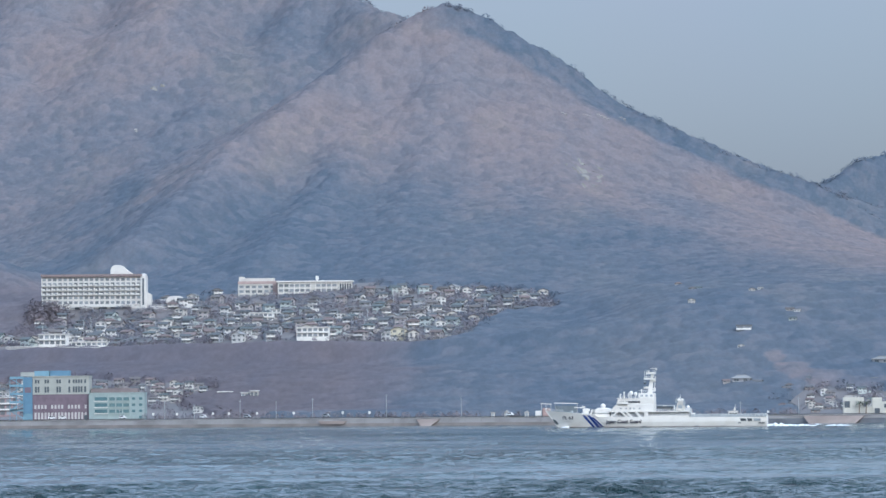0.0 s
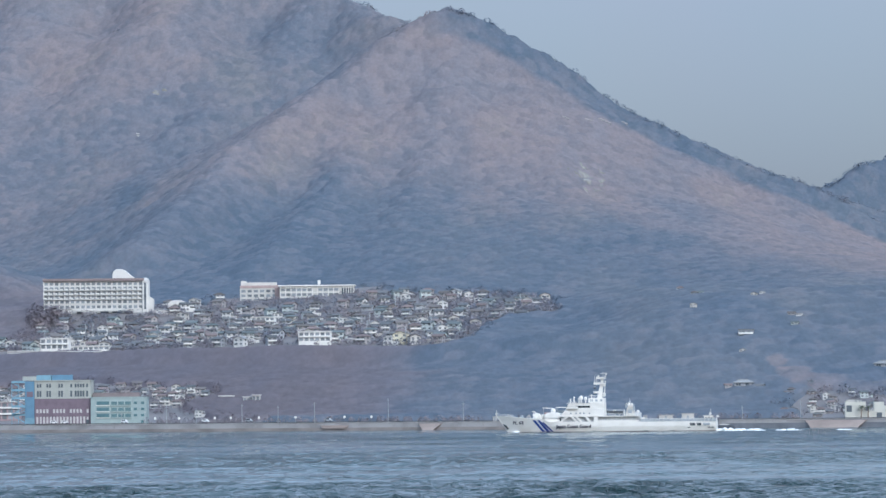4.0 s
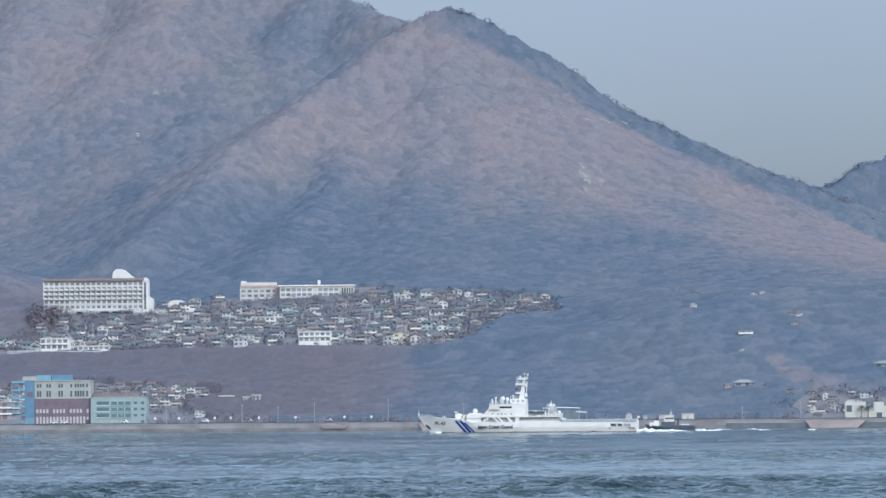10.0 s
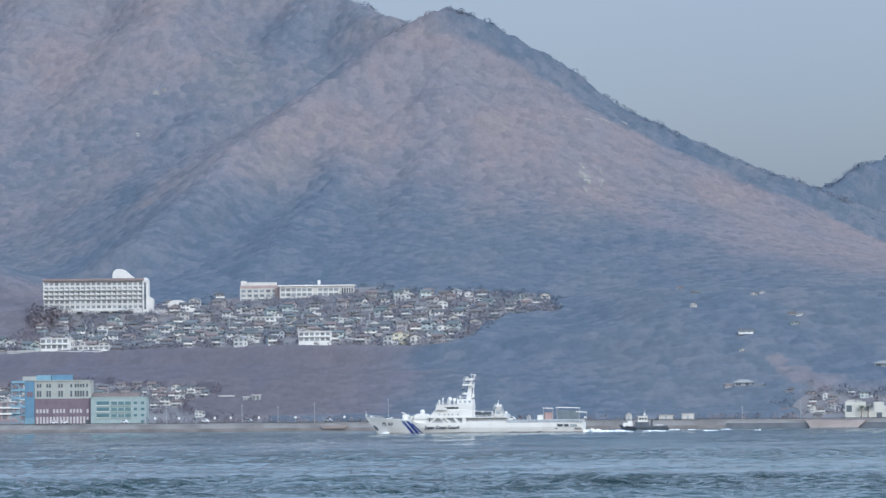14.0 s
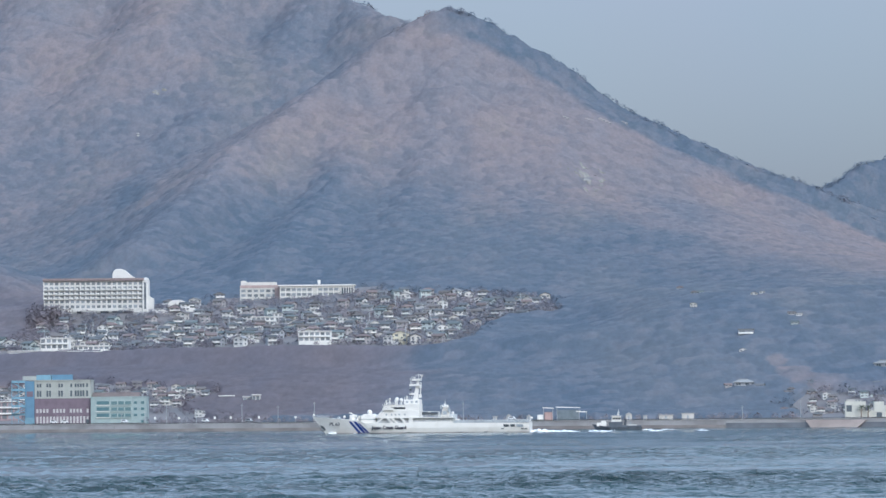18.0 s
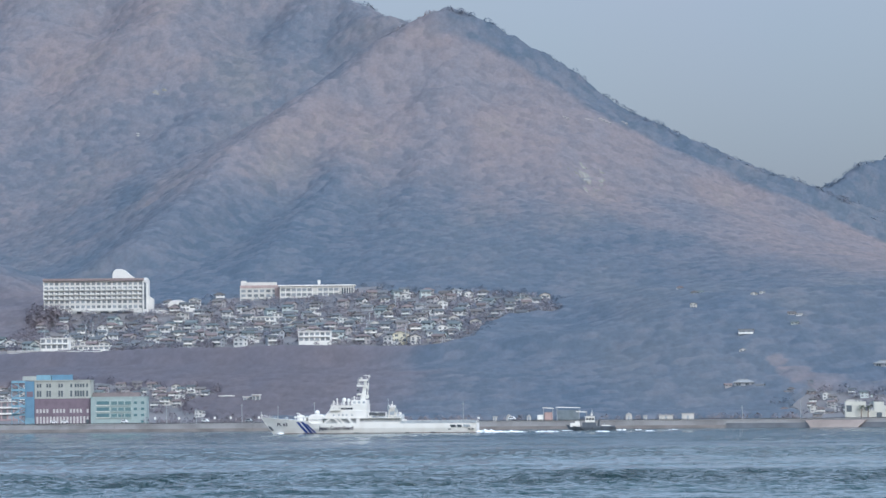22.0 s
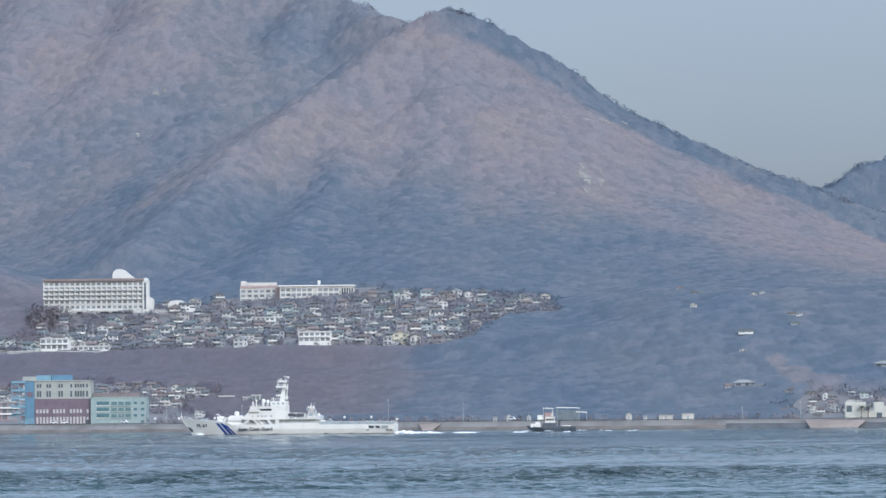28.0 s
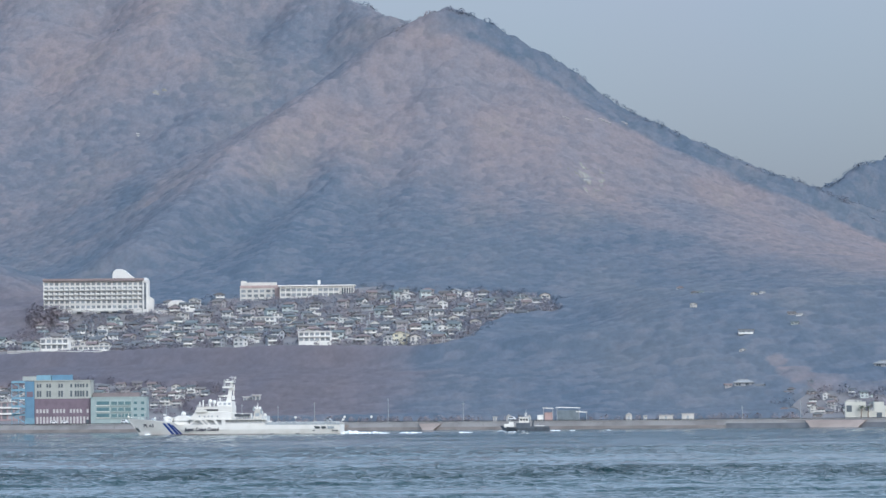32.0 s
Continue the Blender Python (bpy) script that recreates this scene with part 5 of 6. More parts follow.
def ship_hull(x0, x1, beam, stem_rake, sheer, depth, nx=48, nz=8):
    """Hull skin: bow at x0, transom at x1. sheer(x): the deck's height over the waterline."""
    verts, faces = [], []
    for i in range(nx + 1):
        u = (i / nx) ** 1.25
        deck = sheer(x0 + u * (x1 - x0))
        for j in range(nz + 1):
            w = j / nz
            z = -depth + w * (deck + depth)
            stem = x0 + stem_rake * (1 - max(z, -depth) / sheer(x0)) if z < sheer(x0) else x0
            x = stem + u * (x1 - stem)
            fill = 0.30 + 0.12 * (1 - w)
            k = min(u / fill, 1.0)
            hb = beam / 2 * (1 - (1 - k) ** 2.0) * (0.80 + 0.20 * min(max((z + depth) / (depth + 2.2), 0), 1) ** 0.6)
            hb *= 1 - 0.10 * max(0, (u - 0.75) / 0.25) ** 2
            hb = max(hb, 0.10 + 0.05 * w)
            verts += [(x, -hb, z), (x, hb, z)]
    row = 2 * (nz + 1)
    for i in range(nx):
        for j in range(nz):
            a = i * row + 2 * j
            faces += [(a, a + row, a + row + 2, a + 2), (a + 1, a + 3, a + row + 3, a + row + 1)]
        a = i * row + 2 * nz
        faces.append((a, a + row, a + row + 1, a + 1))
        a = i * row
        faces.append((a, a + 1, a + row + 1, a + row))
    for j in range(nz):
        a = nx * row + 2 * j
        faces.append((a, a + 1, a + 3, a + 2))
        faces.append((2 * j, 2 * j + 2, 2 * j + 3, 2 * j + 1))
    return Shape().add(verts, faces)


def lettering(words, size, material, parent, m, stretch=1.0):
    """Writing on a surface, as flat raised letters."""
    cu = bpy.data.curves.new("letters", 'FONT')
    cu.body, cu.size, cu.extrude, cu.offset = words, size, 0.02, 0.03 * size
    tmp = new("letters_source", cu)
    dg = bpy.context.evaluated_depsgraph_get()
    me = bpy.data.meshes.new_from_object(tmp.evaluated_get(dg))
    bpy.data.objects.remove(tmp)
    me.transform(Matrix.Diagonal((stretch, 1, 1, 1)))
    me.materials.clear()
    me.materials.append(material)
    ob = new("lettering", me)
    ob.parent = parent
    ob.matrix_local = m
    return ob


def railing(name, parent, pts, height, posts, bars=3, r=0.035):
    """A guard rail along a line of points: rails, and posts each of their own."""
    rail = Shape()
    for a, b in zip(pts[:-1], pts[1:]):
        for k in range(1, bars + 1):
            dz = height * k / bars
            rail.rod((a[0], a[1], a[2] + dz), (b[0], b[1], b[2] + dz), r, n=4)
    rl = part(name, rail, SHIP_WHITE, parent)
    for a, b in zip(pts[:-1], pts[1:]):
        n = max(1, int(math.dist(a, b) / posts))
        for i in range(n + 1):
            p = [a[q] + (b[q] - a[q]) * i / n for q in range(3)]
            part("rail_post", Shape().rod(p, (p[0], p[1], p[2] + height), 0.045, n=4), SHIP_WHITE, rl)
    return rl


def build_ship():
    ship = thing("patrol_ship", pose(0, 0, 0), "white coast guard patrol ship with slanted blue stripes under way", "ship")

    def sheer(x):
        return float(np.interp(x, [-43.8, -36, -28.5, -24.5, -23.0, 46], [6.9, 6.2, 5.6, 5.2, 4.0, 3.9]))
    hull = part("hull", ship_hull(-43.8, 45.9, 11.6, 5.2, sheer, 1.0), SHIP_WHITE, ship)
    part("boot_topping", ship_hull(-38.7, 45.85, 11.62, 0.8, lambda x: 0.22, 1.0, 40, 2), BOOT, hull, "dull red-brown band at the waterline")
    B = 5.72

    def side(x, z):
        """Half-breadth of the hull at a place on its side."""
        stem = -43.8 + 5.2 * (1 - z / 6.9)
        u = (x - stem) / (45.9 - stem)
        k = min(u / (0.30 + 0.12 * (1 - (z + 1) / (sheer(x) + 1))), 1.0)
        return 5.8 * (1 - (1 - k) ** 2) * (0.80 + 0.20 * min((z + 1) / 3.2, 1) ** 0.6) + 0.09

    # blue bow stripes, following the side
    for s0, wdt in ((-28.2, 1.2), (-26.3, 1.2), (-24.4, 0.85)):
        sh = Shape()
        for s in (-1, 1):
            vv = []
            for k in range(7):
                z = 0.25 + (3.85 if s0 > -25 else 4.6) * k / 6
                x = s0 + 3.9 * (1 - k / 6)
                vv += [(x, s * side(x, z), z), (x + wdt, s * side(x + wdt, z), z)]
            sh.add(vv, [(2 * k, 2 * k + 1, 2 * k + 3, 2 * k + 2) for k in range(6)])
        part("stripe", sh, SHIP_BLUE, hull, "slanted dark blue stripe")
    # writing on the side
    lettering("PL 63", 1.75, LETTER, hull, pose(-36.4, -side(-34.0, 4.0) - 0.45, 3.3, 88, 0, -15), 1.2)
    lettering("Japan Coast Guard", 1.85, LETTER, hull, pose(-18.4, -5.86, 1.7, 90, 0, -0.5), 1.0)
    # anchor pocket, scuppers, stern openings; dark blocks paint in the shade of pocket and openings
    part("anchor_pocket", Shape().prism([(-40.6, 3.5), (-39.2, 2.9), (-38.2, 1.5), (-38.9, 1.2), (-40.1, 2.4)], -side(-39, 2.2) - 0.12, 0), SHIP_DARK, hull, "dark block for the shade in the anchor recess")
    for x in (-4.0, 17.0, 27.5):
        part("hull_mark", Shape().box(x, x + 1.6, -5.86, -5.6, 0.2, 0.45), SHIP_DARK, hull)
    for x0, x1 in ((35.2, 37.6), (38.0, 40.0), (40.5, 43.4)):
        part("stern_opening", Shape().prism([(x0, 3.3), (x1, 3.2), (x1, 2.3), (x0 + 0.5, 2.2)], -5.8, -5.0), SHIP_DARK if x0 < 40 else SHIP_GREY, hull, "dark block for the shade in a mooring opening")
    for x0 in (34.5, 42.6, 44.0):
        part("scupper", Shape().box(x0, x0 + 1.0, -5.7, -5.0, 1.3, 1.65), SHIP_DARK, hull)
    # foredeck
    railing("bow_railing", ship, [(-43.4, -0.5, 6.85), (-40, -2.3, 6.55), (-36, -3.6, 6.2)], 0.9, 1.4)
    part("jackstaff", Shape().rod((-43.3, 0, 6.8), (-43.4, 0, 9.2), 0.07).box(-43.7, -43.0, -0.3, 0.3, 7.3, 7.9), SHIP_WHITE, ship)
    gun = part("gun_mount", Shape().rod((-27.2, 0, 5.2), (-27.2, 0, 6.5), 1.5, 1.3, 12).box(-28.4, -25.6, -1.1, 1.1, 6.5, 7.6), SHIP_WHITE, ship, "white gun mount", bevel=0.15)
    part("barrel", Shape().rod((-26.2, 0, 7.4), (-28.6, 0, 8.4), 0.16, 0.12).box(-28.8, -27.6, -0.4, 0.4, 8.2, 8.55), SHIP_WHITE, gun)
    part("breakwater", Shape().prism([(-25.4, 4.6), (-24.4, 4.6), (-24.0, 7.2), (-24.4, 7.2)], -4.6, 4.6), SHIP_WHITE, ship)
    part("windlass", Shape().rod((-33, -1.2, 6.3), (-33, 1.2, 6.3), 0.6, n=10), SHIP_GREY, ship)
    # forward deckhouse with its dome
    part("fore_deckhouse", Shape().prism([(-23.6, 3.9), (-17.0, 3.9), (-17.0, 7.4), (-18.6, 7.9), (-22.2, 7.9), (-23.4, 6.9)], -3.6, 3.6), SHIP_WHITE, ship, bevel=0.25)
    part("deckhouse_ledge", Shape().box(-23.9, -17.0, -3.9, 3.9, 5.6, 5.8), SHIP_GREY, ship)
    dome = part("radome", Shape().ball((-20.2, 0, 8.6), 1.05, 1.05, 1.05, 14, 8), SHIP_WHITE, ship, smooth=True)
    part("pedestal", Shape().rod((-20.2, 0, 7.8), (-20.2, 0, 8.2), 0.6, n=10), SHIP_GREY, dome)
    # main superstructure
    # recessed under the upper deck: its shade is put into the grey paint
    part("inner_house", Shape().box(-16.6, 13.6, -4.3, 4.3, 3.9, 6.1), mat("ship_shaded_grey", (0.50, 0.51, 0.51), 0.6, var=0.08), ship, "side passage wall, shade painted in as light grey")
    part("upper_deck", Shape().slab([(-17.2, -5.0), (-15.5, -5.65), (14.9, -5.65), (14.9, 5.65), (-15.5, 5.65), (-17.2, 5.0)], 6.05, 6.4), SHIP_WHITE, ship, bevel=0.05)
    for s in (-1, 1):
        y0, y1 = (-5.7, -5.5) if s < 0 else (5.5, 5.7)
        for a, b in (((-17.4, 3.9), (-14.6, 6.1)), ((-10.4, 3.9), (-12.6, 6.1)), ((-8.6, 3.9), (-10.8, 6.1)), ((-5.2, 3.9), (-6.9, 6.1))):
            part("strut", Shape().prism([(a[0], a[1]), (a[0] + 1.1, a[1]), (b[0] + 1.1, b[1]), (b[0], b[1])], y0, y1), SHIP_WHITE, ship)
        part("bulwark", Shape().box(-15.8, -1.8, y0 + 0.02, y1 - 0.02, 3.85, 4.15), SHIP_WHITE, ship)
        part("side_screen", Shape().prism([(-3.2, 3.9), (-1.6, 3.9), (-1.6, 6.05), (-3.2, 6.05)], y0, y1), SHIP_WHITE, ship)
        for k in range(8):
            part("stanchion", Shape().rod((0.2 + k * 1.95, s * 5.5, 3.9), (0.2 + k * 1.95, s * 5.5, 6.05), 0.06, n=5), SHIP_WHITE, ship)
        part("passage_bulwark", Shape().box(-1.6, 14.8, y0 + 0.03, y1 - 0.03, 3.9, 4.6), SHIP_WHITE, ship)
    part("lower_bridge", Shape().prism([(-17.1, 6.4), (0.9, 6.4), (0.9, 9.4), (-14.4, 9.4)], -5.0, 5.0), SHIP_WHITE, ship, bevel=0.12)
    for x in (-12.6, -10.4, -8.8, -7.3, -5.0):
        part("porthole_window", Shape().box(x - 0.3, x + 0.3, -5.06, -4.9, 7.2, 7.85), SHIP_GREY, ship)
    bridge = part("bridge", Shape().prism([(-14.5, 9.4), (0.9, 9.4), (0.9, 12.0), (-4.6, 12.0), (-5.2, 11.4), (-13.6, 11.4)], -4.7, 4.7), SHIP_WHITE, ship, bevel=0.1)
    part("bridge_wing", Shape().box(-14.0, -9.5, -5.9, 5.9, 9.3, 9.5).box(-14.0, -9.5, -5.9, -5.75, 9.5, 10.3).box(-14.0, -9.5, 5.75, 5.9, 9.5, 10.3), SHIP_WHITE, bridge)
    for k in range(6):
        x = -10.6 + k * 0.98
        part("bridge_window", Shape().box(x, x + 0.9, -4.78, -4.6, 9.75, 10.5), SHIP_GLASS, bridge, "dark bridge window")
    for k in range(5):
        y = -4.0 + k * 1.65
        part("bridge_window", Shape().add([(-14.48, y, 9.8), (-14.48, y + 1.4, 9.8), (-14.1, y + 1.4, 10.7), (-14.1, y, 10.7), (-14.3, y, 9.8), (-14.3, y + 1.4, 9.8), (-13.9, y + 1.4, 10.7), (-13.9, y, 10.7)],
             [(0, 3, 2, 1), (4, 5, 6, 7), (0, 1, 5, 4), (1, 2, 6, 5), (2, 3, 7, 6), (3, 0, 4, 7)]), SHIP_GLASS, bridge, "dark bridge window")
    part("visor", Shape().box(-14.2, -4.8, -4.95, 4.95, 11.4, 11.6), SHIP_WHITE, bridge)
    part("searchlight_deck", Shape().box(-14.4, -11.2, -5.2, -4.7, 10.2, 10.35), SHIP_DARK, bridge)
    railing("bridge_railing", ship, [(-13.4, -4.6, 11.6), (-5.4, -4.6, 11.6)], 0.9, 1.3)
    for x, y, r, h in ((-12.9, -2.5, 0.35, 1.6), (-11.4, -3.0, 0.4, 2.4), (-8.7, -1.5, 0.85, 2.2), (-6.8, -2.2, 0.75, 1.9), (-4.3, -3.2, 0.35, 3.3), (-9.9, 2.4, 0.5, 1.8)):
        d = part("satellite_dome", Shape().ball((x, y, 11.5 + h), r, r, r * 1.1, 12, 7), SHIP_WHITE, ship, smooth=True)
        part("pedestal", Shape().rod((x, y, 11.4), (x, y, 11.6 + h - r * 0.7), 0.22, n=8), SHIP_WHITE, d)
    # mast
    mast = part("mast", Shape().add([(-2.1, -1.0, 13.4), (-0.2, -1.0, 13.4), (-0.2, 1.0, 13.4), (-2.1, 1.0, 13.4), (-0.55, -0.4, 20.3), (0.3, -0.4, 20.3), (0.3, 0.4, 20.3), (-0.55, 0.4, 20.3)],
                [(0, 3, 2, 1), (4, 5, 6, 7), (0, 1, 5, 4), (1, 2, 6, 5), (2, 3, 7, 6), (3, 0, 4, 7)]), SHIP_WHITE, ship, bevel=0.08)
    part("mast_house", Shape().box(-5.2, 0.8, -3.0, 3.0, 12.0, 13.6), SHIP_WHITE, mast, bevel=0.12)
    for z, y0, y1 in ((12.3, -2.2, -0.8), (12.3, 0.6, 2.0)):
        part("front_vent", Shape().box(-5.32, -5.1, y0, y1, z, z + 0.8), SHIP_GREY, mast)
    for x in (-4.4, -2.6, -0.8):
        part("side_vent", Shape().box(x, x + 0.9, -3.08, -2.9, 12.35, 13.1), SHIP_GREY, mast, "grey louvred vent")
    for k in range(9):
        part("ladder_rung", Shape().rod((0.05, -0.75, 13.9 + k * 0.65), (0.05, -0.15, 13.9 + k * 0.65), 0.05, n=4), SHIP_GREY, mast)
    for x, y in ((-5.0, -2.8), (-3.2, -2.8), (-1.4, -2.8), (0.4, -2.8)):
        part("roof_post", Shape().rod((x, y, 13.6), (x, y, 14.5), 0.05, n=4), SHIP_WHITE, mast)
    part("roof_rail", Shape().rod((-5.0, -2.8, 14.5), (0.4, -2.8, 14.5), 0.05, n=4).rod((-5.0, -2.8, 14.05), (0.4, -2.8, 14.05), 0.04, n=4), SHIP_WHITE, mast)
    for z, x0, x1, hw in ((15.2, -3.4, -0.4, 1.2), (18.3, -3.3, 0.6, 1.5), (20.2, -2.4, 0.9, 1.3)):
        part("platform", Shape().box(x0, x1, -hw, hw, z, z + 0.14).box(x0, x1, -hw, -hw + 0.05, z + 0.14, z + 0.75), SHIP_WHITE, mast)
    for z, x in ((15.4, -2.9), (17.2, -3.0), (20.9, -1.6)):
        rad = part("radar", Shape().box(x - 0.25, x + 0.25, -1.7, 1.7, z + 0.35, z + 0.65).rod((x, 0, z - 0.4), (x, 0, z + 0.4), 0.25, n=8), SHIP_GREY if z < 18 else SHIP_WHITE, mast, "grey radar scanner")
        part("motor", Shape().box(x - 0.4, x + 0.4, -0.4, 0.4, z - 0.45, z + 0.05), SHIP_DARK, rad)
    part("yard", Shape().rod((-0.2, -3.2, 19.4), (-0.2, 3.2, 19.4), 0.09).rod((-3.2, 0, 19.5), (1.2, 0, 19.5), 0.09), SHIP_WHITE, mast)
    for x, y, z0, z1 in ((0.1, 0, 20.3, 22.7), (1.1, 0.4, 20.3, 22.2), (-2.4, -0.8, 18.7, 21.6), (-3.1, 0.6, 18.7, 21.3), (0.9, -1.4, 20.3, 21.4)):
        part("aerial", Shape().rod((x, y, z0), (x, y, z1), 0.11, 0.07), SHIP_WHITE, mast)
    part("top_cross", Shape().rod((-0.9, 0, 22.2), (1.7, 0, 22.3), 0.09).box(0.9, 1.6, -0.5, 0.5, 21.7, 22.1), SHIP_WHITE, mast)
    for z in (14.2, 17.6):
        part("side_box", Shape().box(0.2, 1.0, -1.0, 1.0, z, z + 1.2), SHIP_WHITE, mast, bevel=0.08)
    mast.matrix_local = Matrix.Translation((0, 0, 13.4 * (1 - 1.15))) @ Matrix.Diagonal((1.08, 1.1, 1.15, 1))
    part("mast_stay", Shape().rod((0.5, -0.6, 14.0), (1.0, -0.5, 19.5), 0.13, 0.1).rod((0.5, 0.6, 14.0), (1.0, 0.5, 19.5), 0.13, 0.1), SHIP_WHITE, mast)
    # boats, crane and aft tower
    railing("boat_deck_railing", ship, [(1.0, -5.5, 6.4), (14.6, -5.5, 6.4)], 0.9, 1.5)
    boat = part("rescue_boat", Shape().add(*boat_skin(1.8, 8.4, -4.6, -2.4, 6.9, 8.2)), mat("boat_dark_rubber", (0.10, 0.11, 0.12), 0.7), ship, "dark rigid inflatable boat")
    part("cradle", Shape().box(3.0, 3.3, -4.5, -2.5, 6.4, 7.1).box(6.8, 7.1, -4.5, -2.5, 6.4, 7.1), SHIP_GREY, boat)
    part("outboard_console", Shape().box(4.4, 5.4, -3.9, -3.1, 8.0, 8.8), SHIP_WHITE, boat)
    part("davit", Shape().box(1.2, 1.5, -4.8, -4.4, 6.4, 8.9).box(8.8, 9.1, -4.8, -4.4, 6.4, 8.7).rod((1.3, -4.6, 8.8), (8.9, -4.6, 8.6), 0.09), SHIP_WHITE, ship)
    tower = part("funnel_tower", Shape().prism([(9.3, 6.4), (13.0, 6.4), (12.6, 9.6), (9.9, 9.6)], -2.6, 2.6).prism([(10.0, 9.6), (12.4, 9.6), (12.0, 10.6), (10.4, 10.6)], -2.0, 2.0), mat("ship_funnel_buff", (0.56, 0.53, 0.48), 0.6, var=0.12, scale=0.6), ship, "dirty buff funnel tower", bevel=0.12)
    part("crane_post", Shape().rod((11.1, -1.4, 10.5), (11.1, -1.4, 13.0), 0.16, 0.1).rod((9.5, -1.4, 11.2), (10.6, -1.4, 10.4), 0.3), SHIP_WHITE, tower)
    part("fire_monitor", Shape().rod((10.6, 0.8, 10.5), (10.3, 0.8, 11.8), 0.35, 0.25, 8).ball((11.8, -0.6, 10.9), 0.55), SHIP_WHITE, tower)
    for x, z, h in ((9.6, 9.6, 1.5), (12.7, 8.4, 1.9), (8.9, 6.4, 1.7), (13.4, 6.4, 1.2)):
        part("deck_gear", Shape().box(x - 0.4, x + 0.4, -2.9, -2.1, z, z + h).rod((x, -2.5, z + h), (x + 0.2, -2.5, z + h + 0.9), 0.14, 0.08), SHIP_GREY, ship, "grey deck machinery", bevel=0.06)
    part("tower_grille", Shape().box(10.2, 12.0, -2.66, -2.5, 7.4, 8.8), SHIP_GREY, tower)
    part("winch_house", Shape().box(13.0, 15.3, -3.4, 3.4, 3.9, 7.6), mat("ship_shaded_grey", (0.5, 0.5, 0.5)), ship, bevel=0.15)
    part("winch_dome", Shape().ball((14.3, -2.2, 8.0), 0.65).rod((14.3, -2.2, 7.5), (14.3, -2.2, 8.0), 0.4), SHIP_WHITE, ship, smooth=True)
    part("locker", Shape().box(15.5, 17.2, -4.6, -2.6, 3.9, 5.6), SHIP_WHITE, ship, bevel=0.1)
    # flight deck and its nets
    part("flight_deck", Shape().slab([(15.2, -5.5), (44.0, -5.3), (45.6, -4.9), (45.6, 4.9), (44.0, 5.3), (15.2, 5.5)], 3.92, 4.05), SHIP_GREY, ship, "grey flight deck")
    for k in range(20):
        x = 15.6 + k * 1.52
        part("deck_net", Shape().box(x, x + 1.4, -5.75, -5.65, 4.0, 5.0), mat("net_grey", (0.40, 0.43, 0.45), 0.8, var=0.15), ship, "grey deck-edge net panel")
        part("net_post", Shape().rod((x, -5.7, 3.9), (x, -5.7, 5.1), 0.05, n=4), SHIP_WHITE, ship)
    part("net_rail", Shape().rod((15.4, -5.72, 5.08), (45.9, -5.5, 5.08), 0.06, n=5), SHIP_WHITE, ship)
    part("ensign_staff", Shape().rod((45.4, 0, 3.9), (46.0, 0, 6.4), 0.06), SHIP_WHITE, ship)
    part("ensign", Shape().box(45.75, 46.7, -0.02, 0.02, 5.5, 6.2), SHIP_WHITE, ship, "small white ensign")
    railing("stern_railing", ship, [(45.7, -4.9, 3.9), (45.7, 4.9, 3.9)], 1.0, 1.6)
    return ship


def boat_skin(x0, x1, y0, y1, z0, z1):
    """A small open boat's outside: pointed bow at x0, flat stern at x1."""
    c, hw = (y0 + y1) / 2, (y1 - y0) / 2
    verts, faces = [], []
    for i in range(7):
        u = i / 6
        x, w = x0 + u * (x1 - x0), hw * min(1, 0.12 + 1.9 * u)
        top = z1 + 0.3 * (1 - u) ** 2
        verts += [(x, c - w, top), (x, c - w * 0.8, z0 + 0.35), (x, c, z0 + 0.5 * (1 - u) ** 2), (x, c + w * 0.8, z0 + 0.35), (x, c + w, top)]
    for i in range(6):
        faces += [(5 * i + j, 5 * i + j + 1, 5 * i + j + 6, 5 * i + j + 5) for j in range(4)]
        faces.append((5 * i, 5 * i + 5, 5 * i + 9, 5 * i + 4))
    faces += [(30, 31, 32, 33, 34), (4, 3, 2, 1, 0)]
    return verts, faces


def foam_patch(rng, length, width, height, lumps):
    """Broken white water: a low heap of overlapping lumps, longer than wide, ragged at the ends."""
    sh = Shape()
    for _ in range(lumps):
        u = rng.uniform(0, 1)
        env = math.sin(math.pi * min(1, 0.12 + u * 0.9)) ** 0.7
        sh.ball((u * length, rng.uniform(-0.5, 0.5) * width, -0.12), rng.uniform(0.5, 1.6), rng.uniform(0.4, 1.0), height * rng.uniform(0.35, 1.0) * env + 0.1, 7, 3, low=0.0)
    return sh


def build_wake(name, label, stern, patches, seed):
    rng = random.Random(seed)
    ob = thing(name, pose(0, 0, 0), label, "wake")
    for x, y, length, width, height, lumps in patches:
        p = part("foam", foam_patch(rng, length, width, height, lumps), FOAM, ob, smooth=True)
        p.location = (x, y, 0)
    return ob


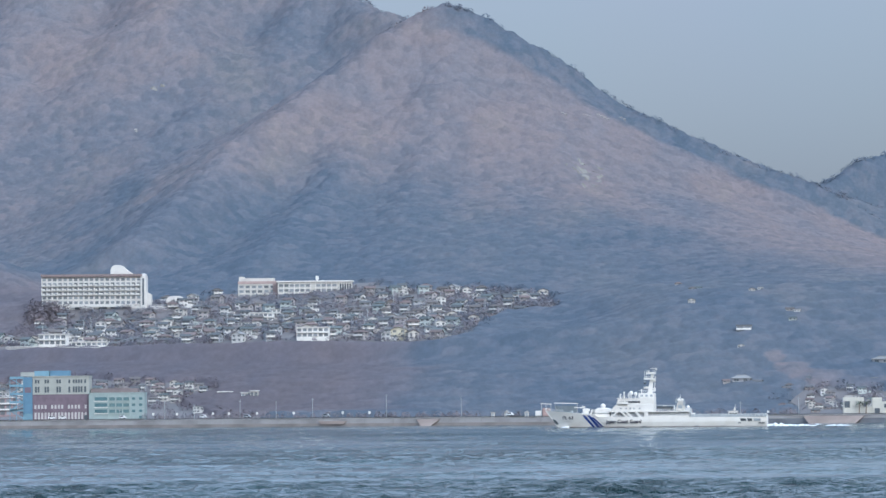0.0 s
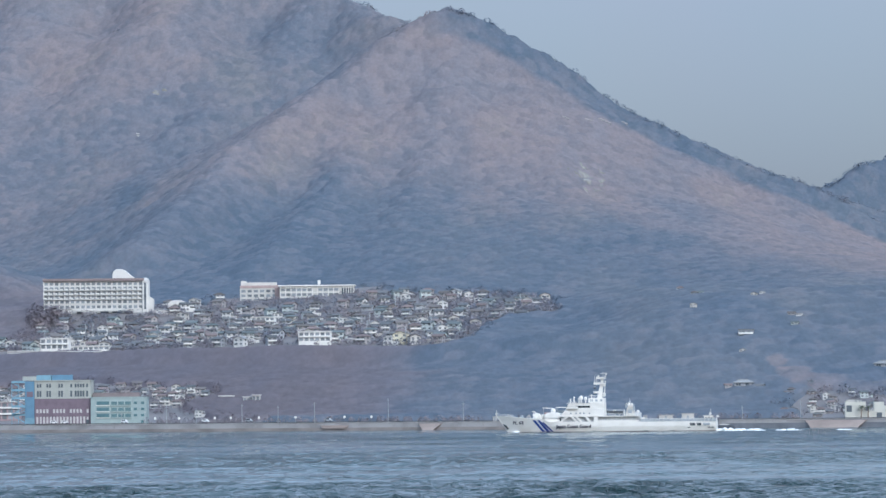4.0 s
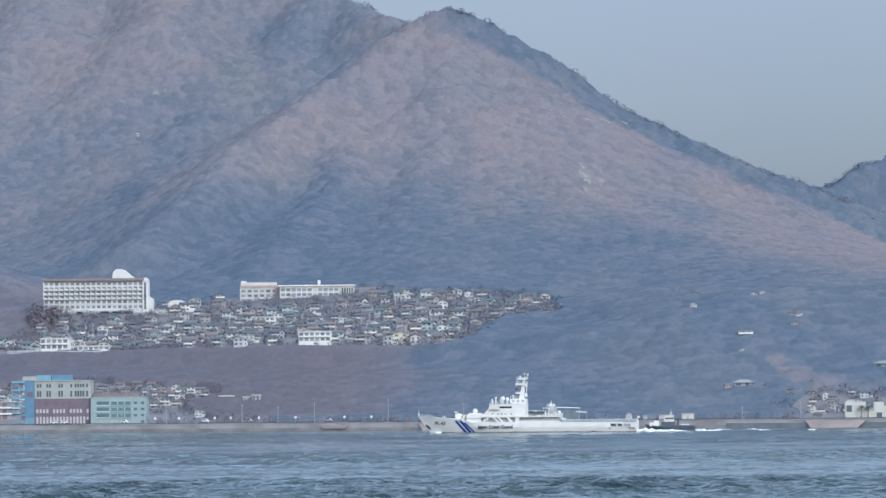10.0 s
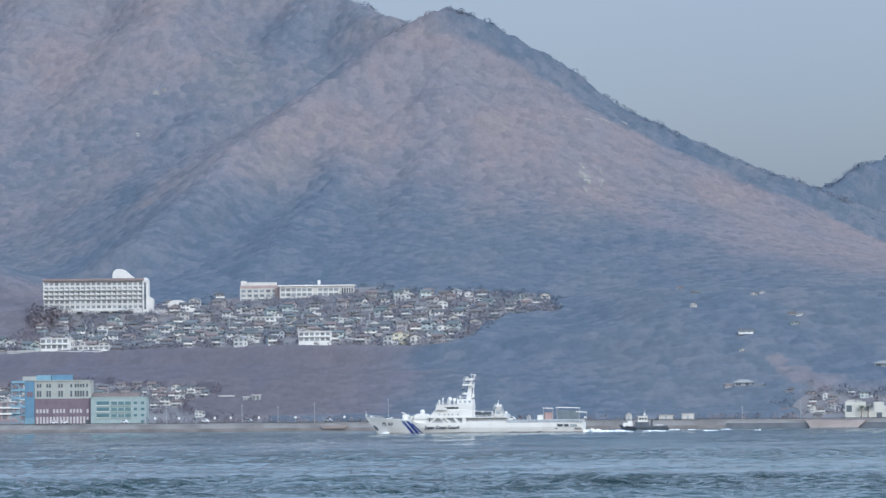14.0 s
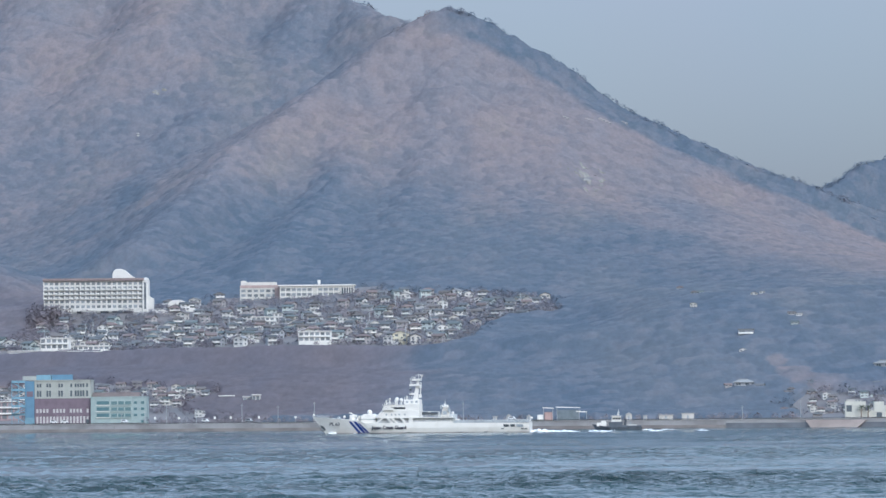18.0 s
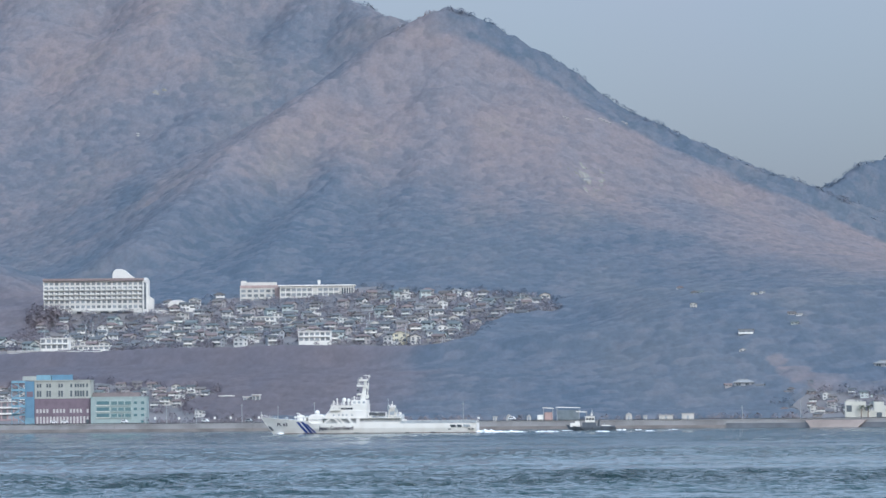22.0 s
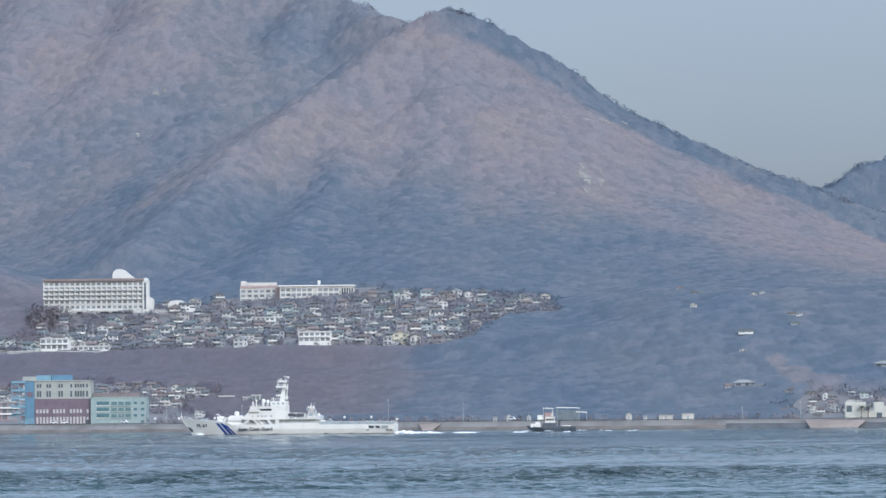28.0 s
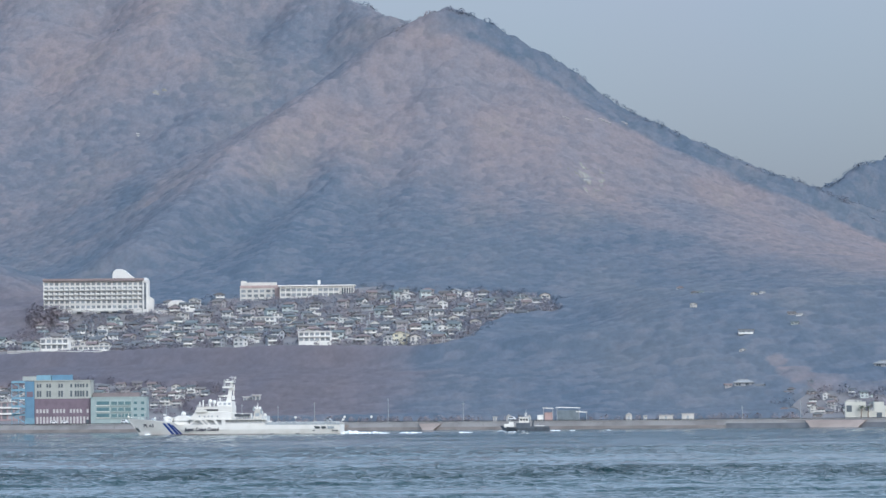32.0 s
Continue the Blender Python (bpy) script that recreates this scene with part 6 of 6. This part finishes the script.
def build_tug():
    hullc = mat("tug_dark_hull", (0.09, 0.105, 0.13), 0.5, var=0.15)
    tug = thing("tugboat", pose(0, 0, 0), "small dark-hulled tugboat with a white wheelhouse", "boat")
    part("hull", ship_hull(-10.5, 11.0, 6.4, 1.6, lambda x: float(np.interp(x, [-10.5, -6, 11], [2.5, 1.7, 1.35])), 0.6, 24, 5), hullc, tug)
    part("bulwark", Shape().box(-3.0, 10.6, -3.15, -3.0, 1.3, 2.0).box(-3.0, 10.6, 3.0, 3.15, 1.3, 2.0), hullc, tug)
    part("fore_house", Shape().box(-8.6, -4.4, -2.0, 2.0, 1.6, 3.2).box(-6.6, -4.6, -1.6, 1.6, 3.2, 4.0), SHIP_WHITE, tug, "white box on the foredeck", bevel=0.1)
    part("deckhouse", Shape().box(-3.4, 2.6, -2.3, 2.3, 1.4, 3.5), hullc, tug, "dark deckhouse", bevel=0.1)
    wh = part("wheelhouse", Shape().prism([(-2.3, 3.5), (2.0, 3.5), (1.8, 5.9), (-2.0, 5.9)], -1.8, 1.8), SHIP_WHITE, tug, bevel=0.1)
    for k in range(3):
        part("window", Shape().box(-1.7 + k * 1.2, -0.8 + k * 1.2, -1.88, -1.7, 4.5, 5.3), SHIP_GLASS, wh)
    part("wheelhouse_roof", Shape().box(-2.4, 2.1, -2.0, 2.0, 5.9, 6.15), SHIP_WHITE, wh)
    part("mast", Shape().rod((0.6, 0, 6.1), (0.9, 0, 9.0), 0.14, 0.08).rod((0.1, 0, 7.4), (1.5, 0, 7.5), 0.08).box(0.2, 1.2, -0.5, 0.5, 6.6, 7.0), SHIP_WHITE, tug)
    part("funnel", Shape().rod((3.6, 0.9, 1.8), (3.9, 0.9, 4.6), 0.5, 0.42, 8), hullc, tug)
    part("aft_locker", Shape().box(4.8, 8.6, -1.6, 1.0, 1.4, 2.3), SHIP_WHITE, tug, "pale deck locker", bevel=0.08)
    part("towing_post", Shape().rod((6.0, 0, 1.4), (6.0, 0, 3.3), 0.18), SHIP_GREY, tug)
    for x in (-7, -3, 1, 5):
        part("tyre_fender", Shape().rod((x, -3.35, 1.0), (x, -3.1, 1.0), 0.45, n=10), SHIP_DARK, tug)
    return tug


ship = build_ship()
tug = build_tug()
ship_wake = build_wake("ship_wake", "white churned wake trailing behind the patrol ship", 46, [
    (45.5, 0, 9, 6, 1.5, 34), (52, 0, 13, 5, 1.0, 34), (69.5, 1, 11, 4, 0.6, 20), (94, 0, 6, 3, 0.5, 9), (114, 2, 4.5, 3, 0.5, 7), (-36.5, -1.2, 3, 1.5, 0.6, 7), (-29, -4.8, 6, 0.8, 0.25, 8)], 3)
tug_wake = build_wake("tug_wake", "thin white wake along the tugboat", 11, [
    (11.5, 0, 5, 2.5, 0.55, 9), (19, 0, 7, 2, 0.4, 9), (-11.5, -1.5, 3, 1.5, 0.5, 6), (-3, -3.6, 4, 0.6, 0.3, 6), (33, 1, 5, 2, 0.35, 6)], 8)


def motions():
    """What moves: the ship and the tug with their wakes, and the drift of the sea."""
    rows, wrows = [], []
    for t, x in ((0, 85.0), (3.5, 66.7), (6, 53.4), (9, 37.7), (13, 16.4), (16.5, -2.3), (19, -15.7), (22, -31.6), (25.5, -50.7), (28, -64.2), (30, -75.2), (32, -85.8)):
        y = 1496 + (85 - x) * 0.17
        rows.append((t, pose(x * y / 1500, y, 0.05 * math.sin(t * 0.9), 0.25 * math.sin(t * 0.7), 0.10 * math.sin(t * 0.8 + 1), -8)))
        wrows.append((t, pose(x * y / 1500, y, 0, 0, 0, -8)))
    walk(ship, rows)
    walk(ship_wake, wrows)
    rows, wrows = [], []
    for t in (0, 4, 8, 12, 16, 20, 24, 28, 32):
        x = 125.2 - 2.84 * t
        rows.append((t, pose(x, 1600, 0.08 * math.sin(t), 0.4 * math.sin(t * 1.1), 0.3 * math.sin(t * 1.3), -3)))
        wrows.append((t, pose(x, 1600, 0, 0, 0, -3)))
    walk(tug, rows)
    walk(tug_wake, wrows)
    walk(sea, [(0, pose(0, 0, 0)), (16, pose(2.5, 72.0, 0)), (32, pose(5.0, 144.0, 0))])


motions()
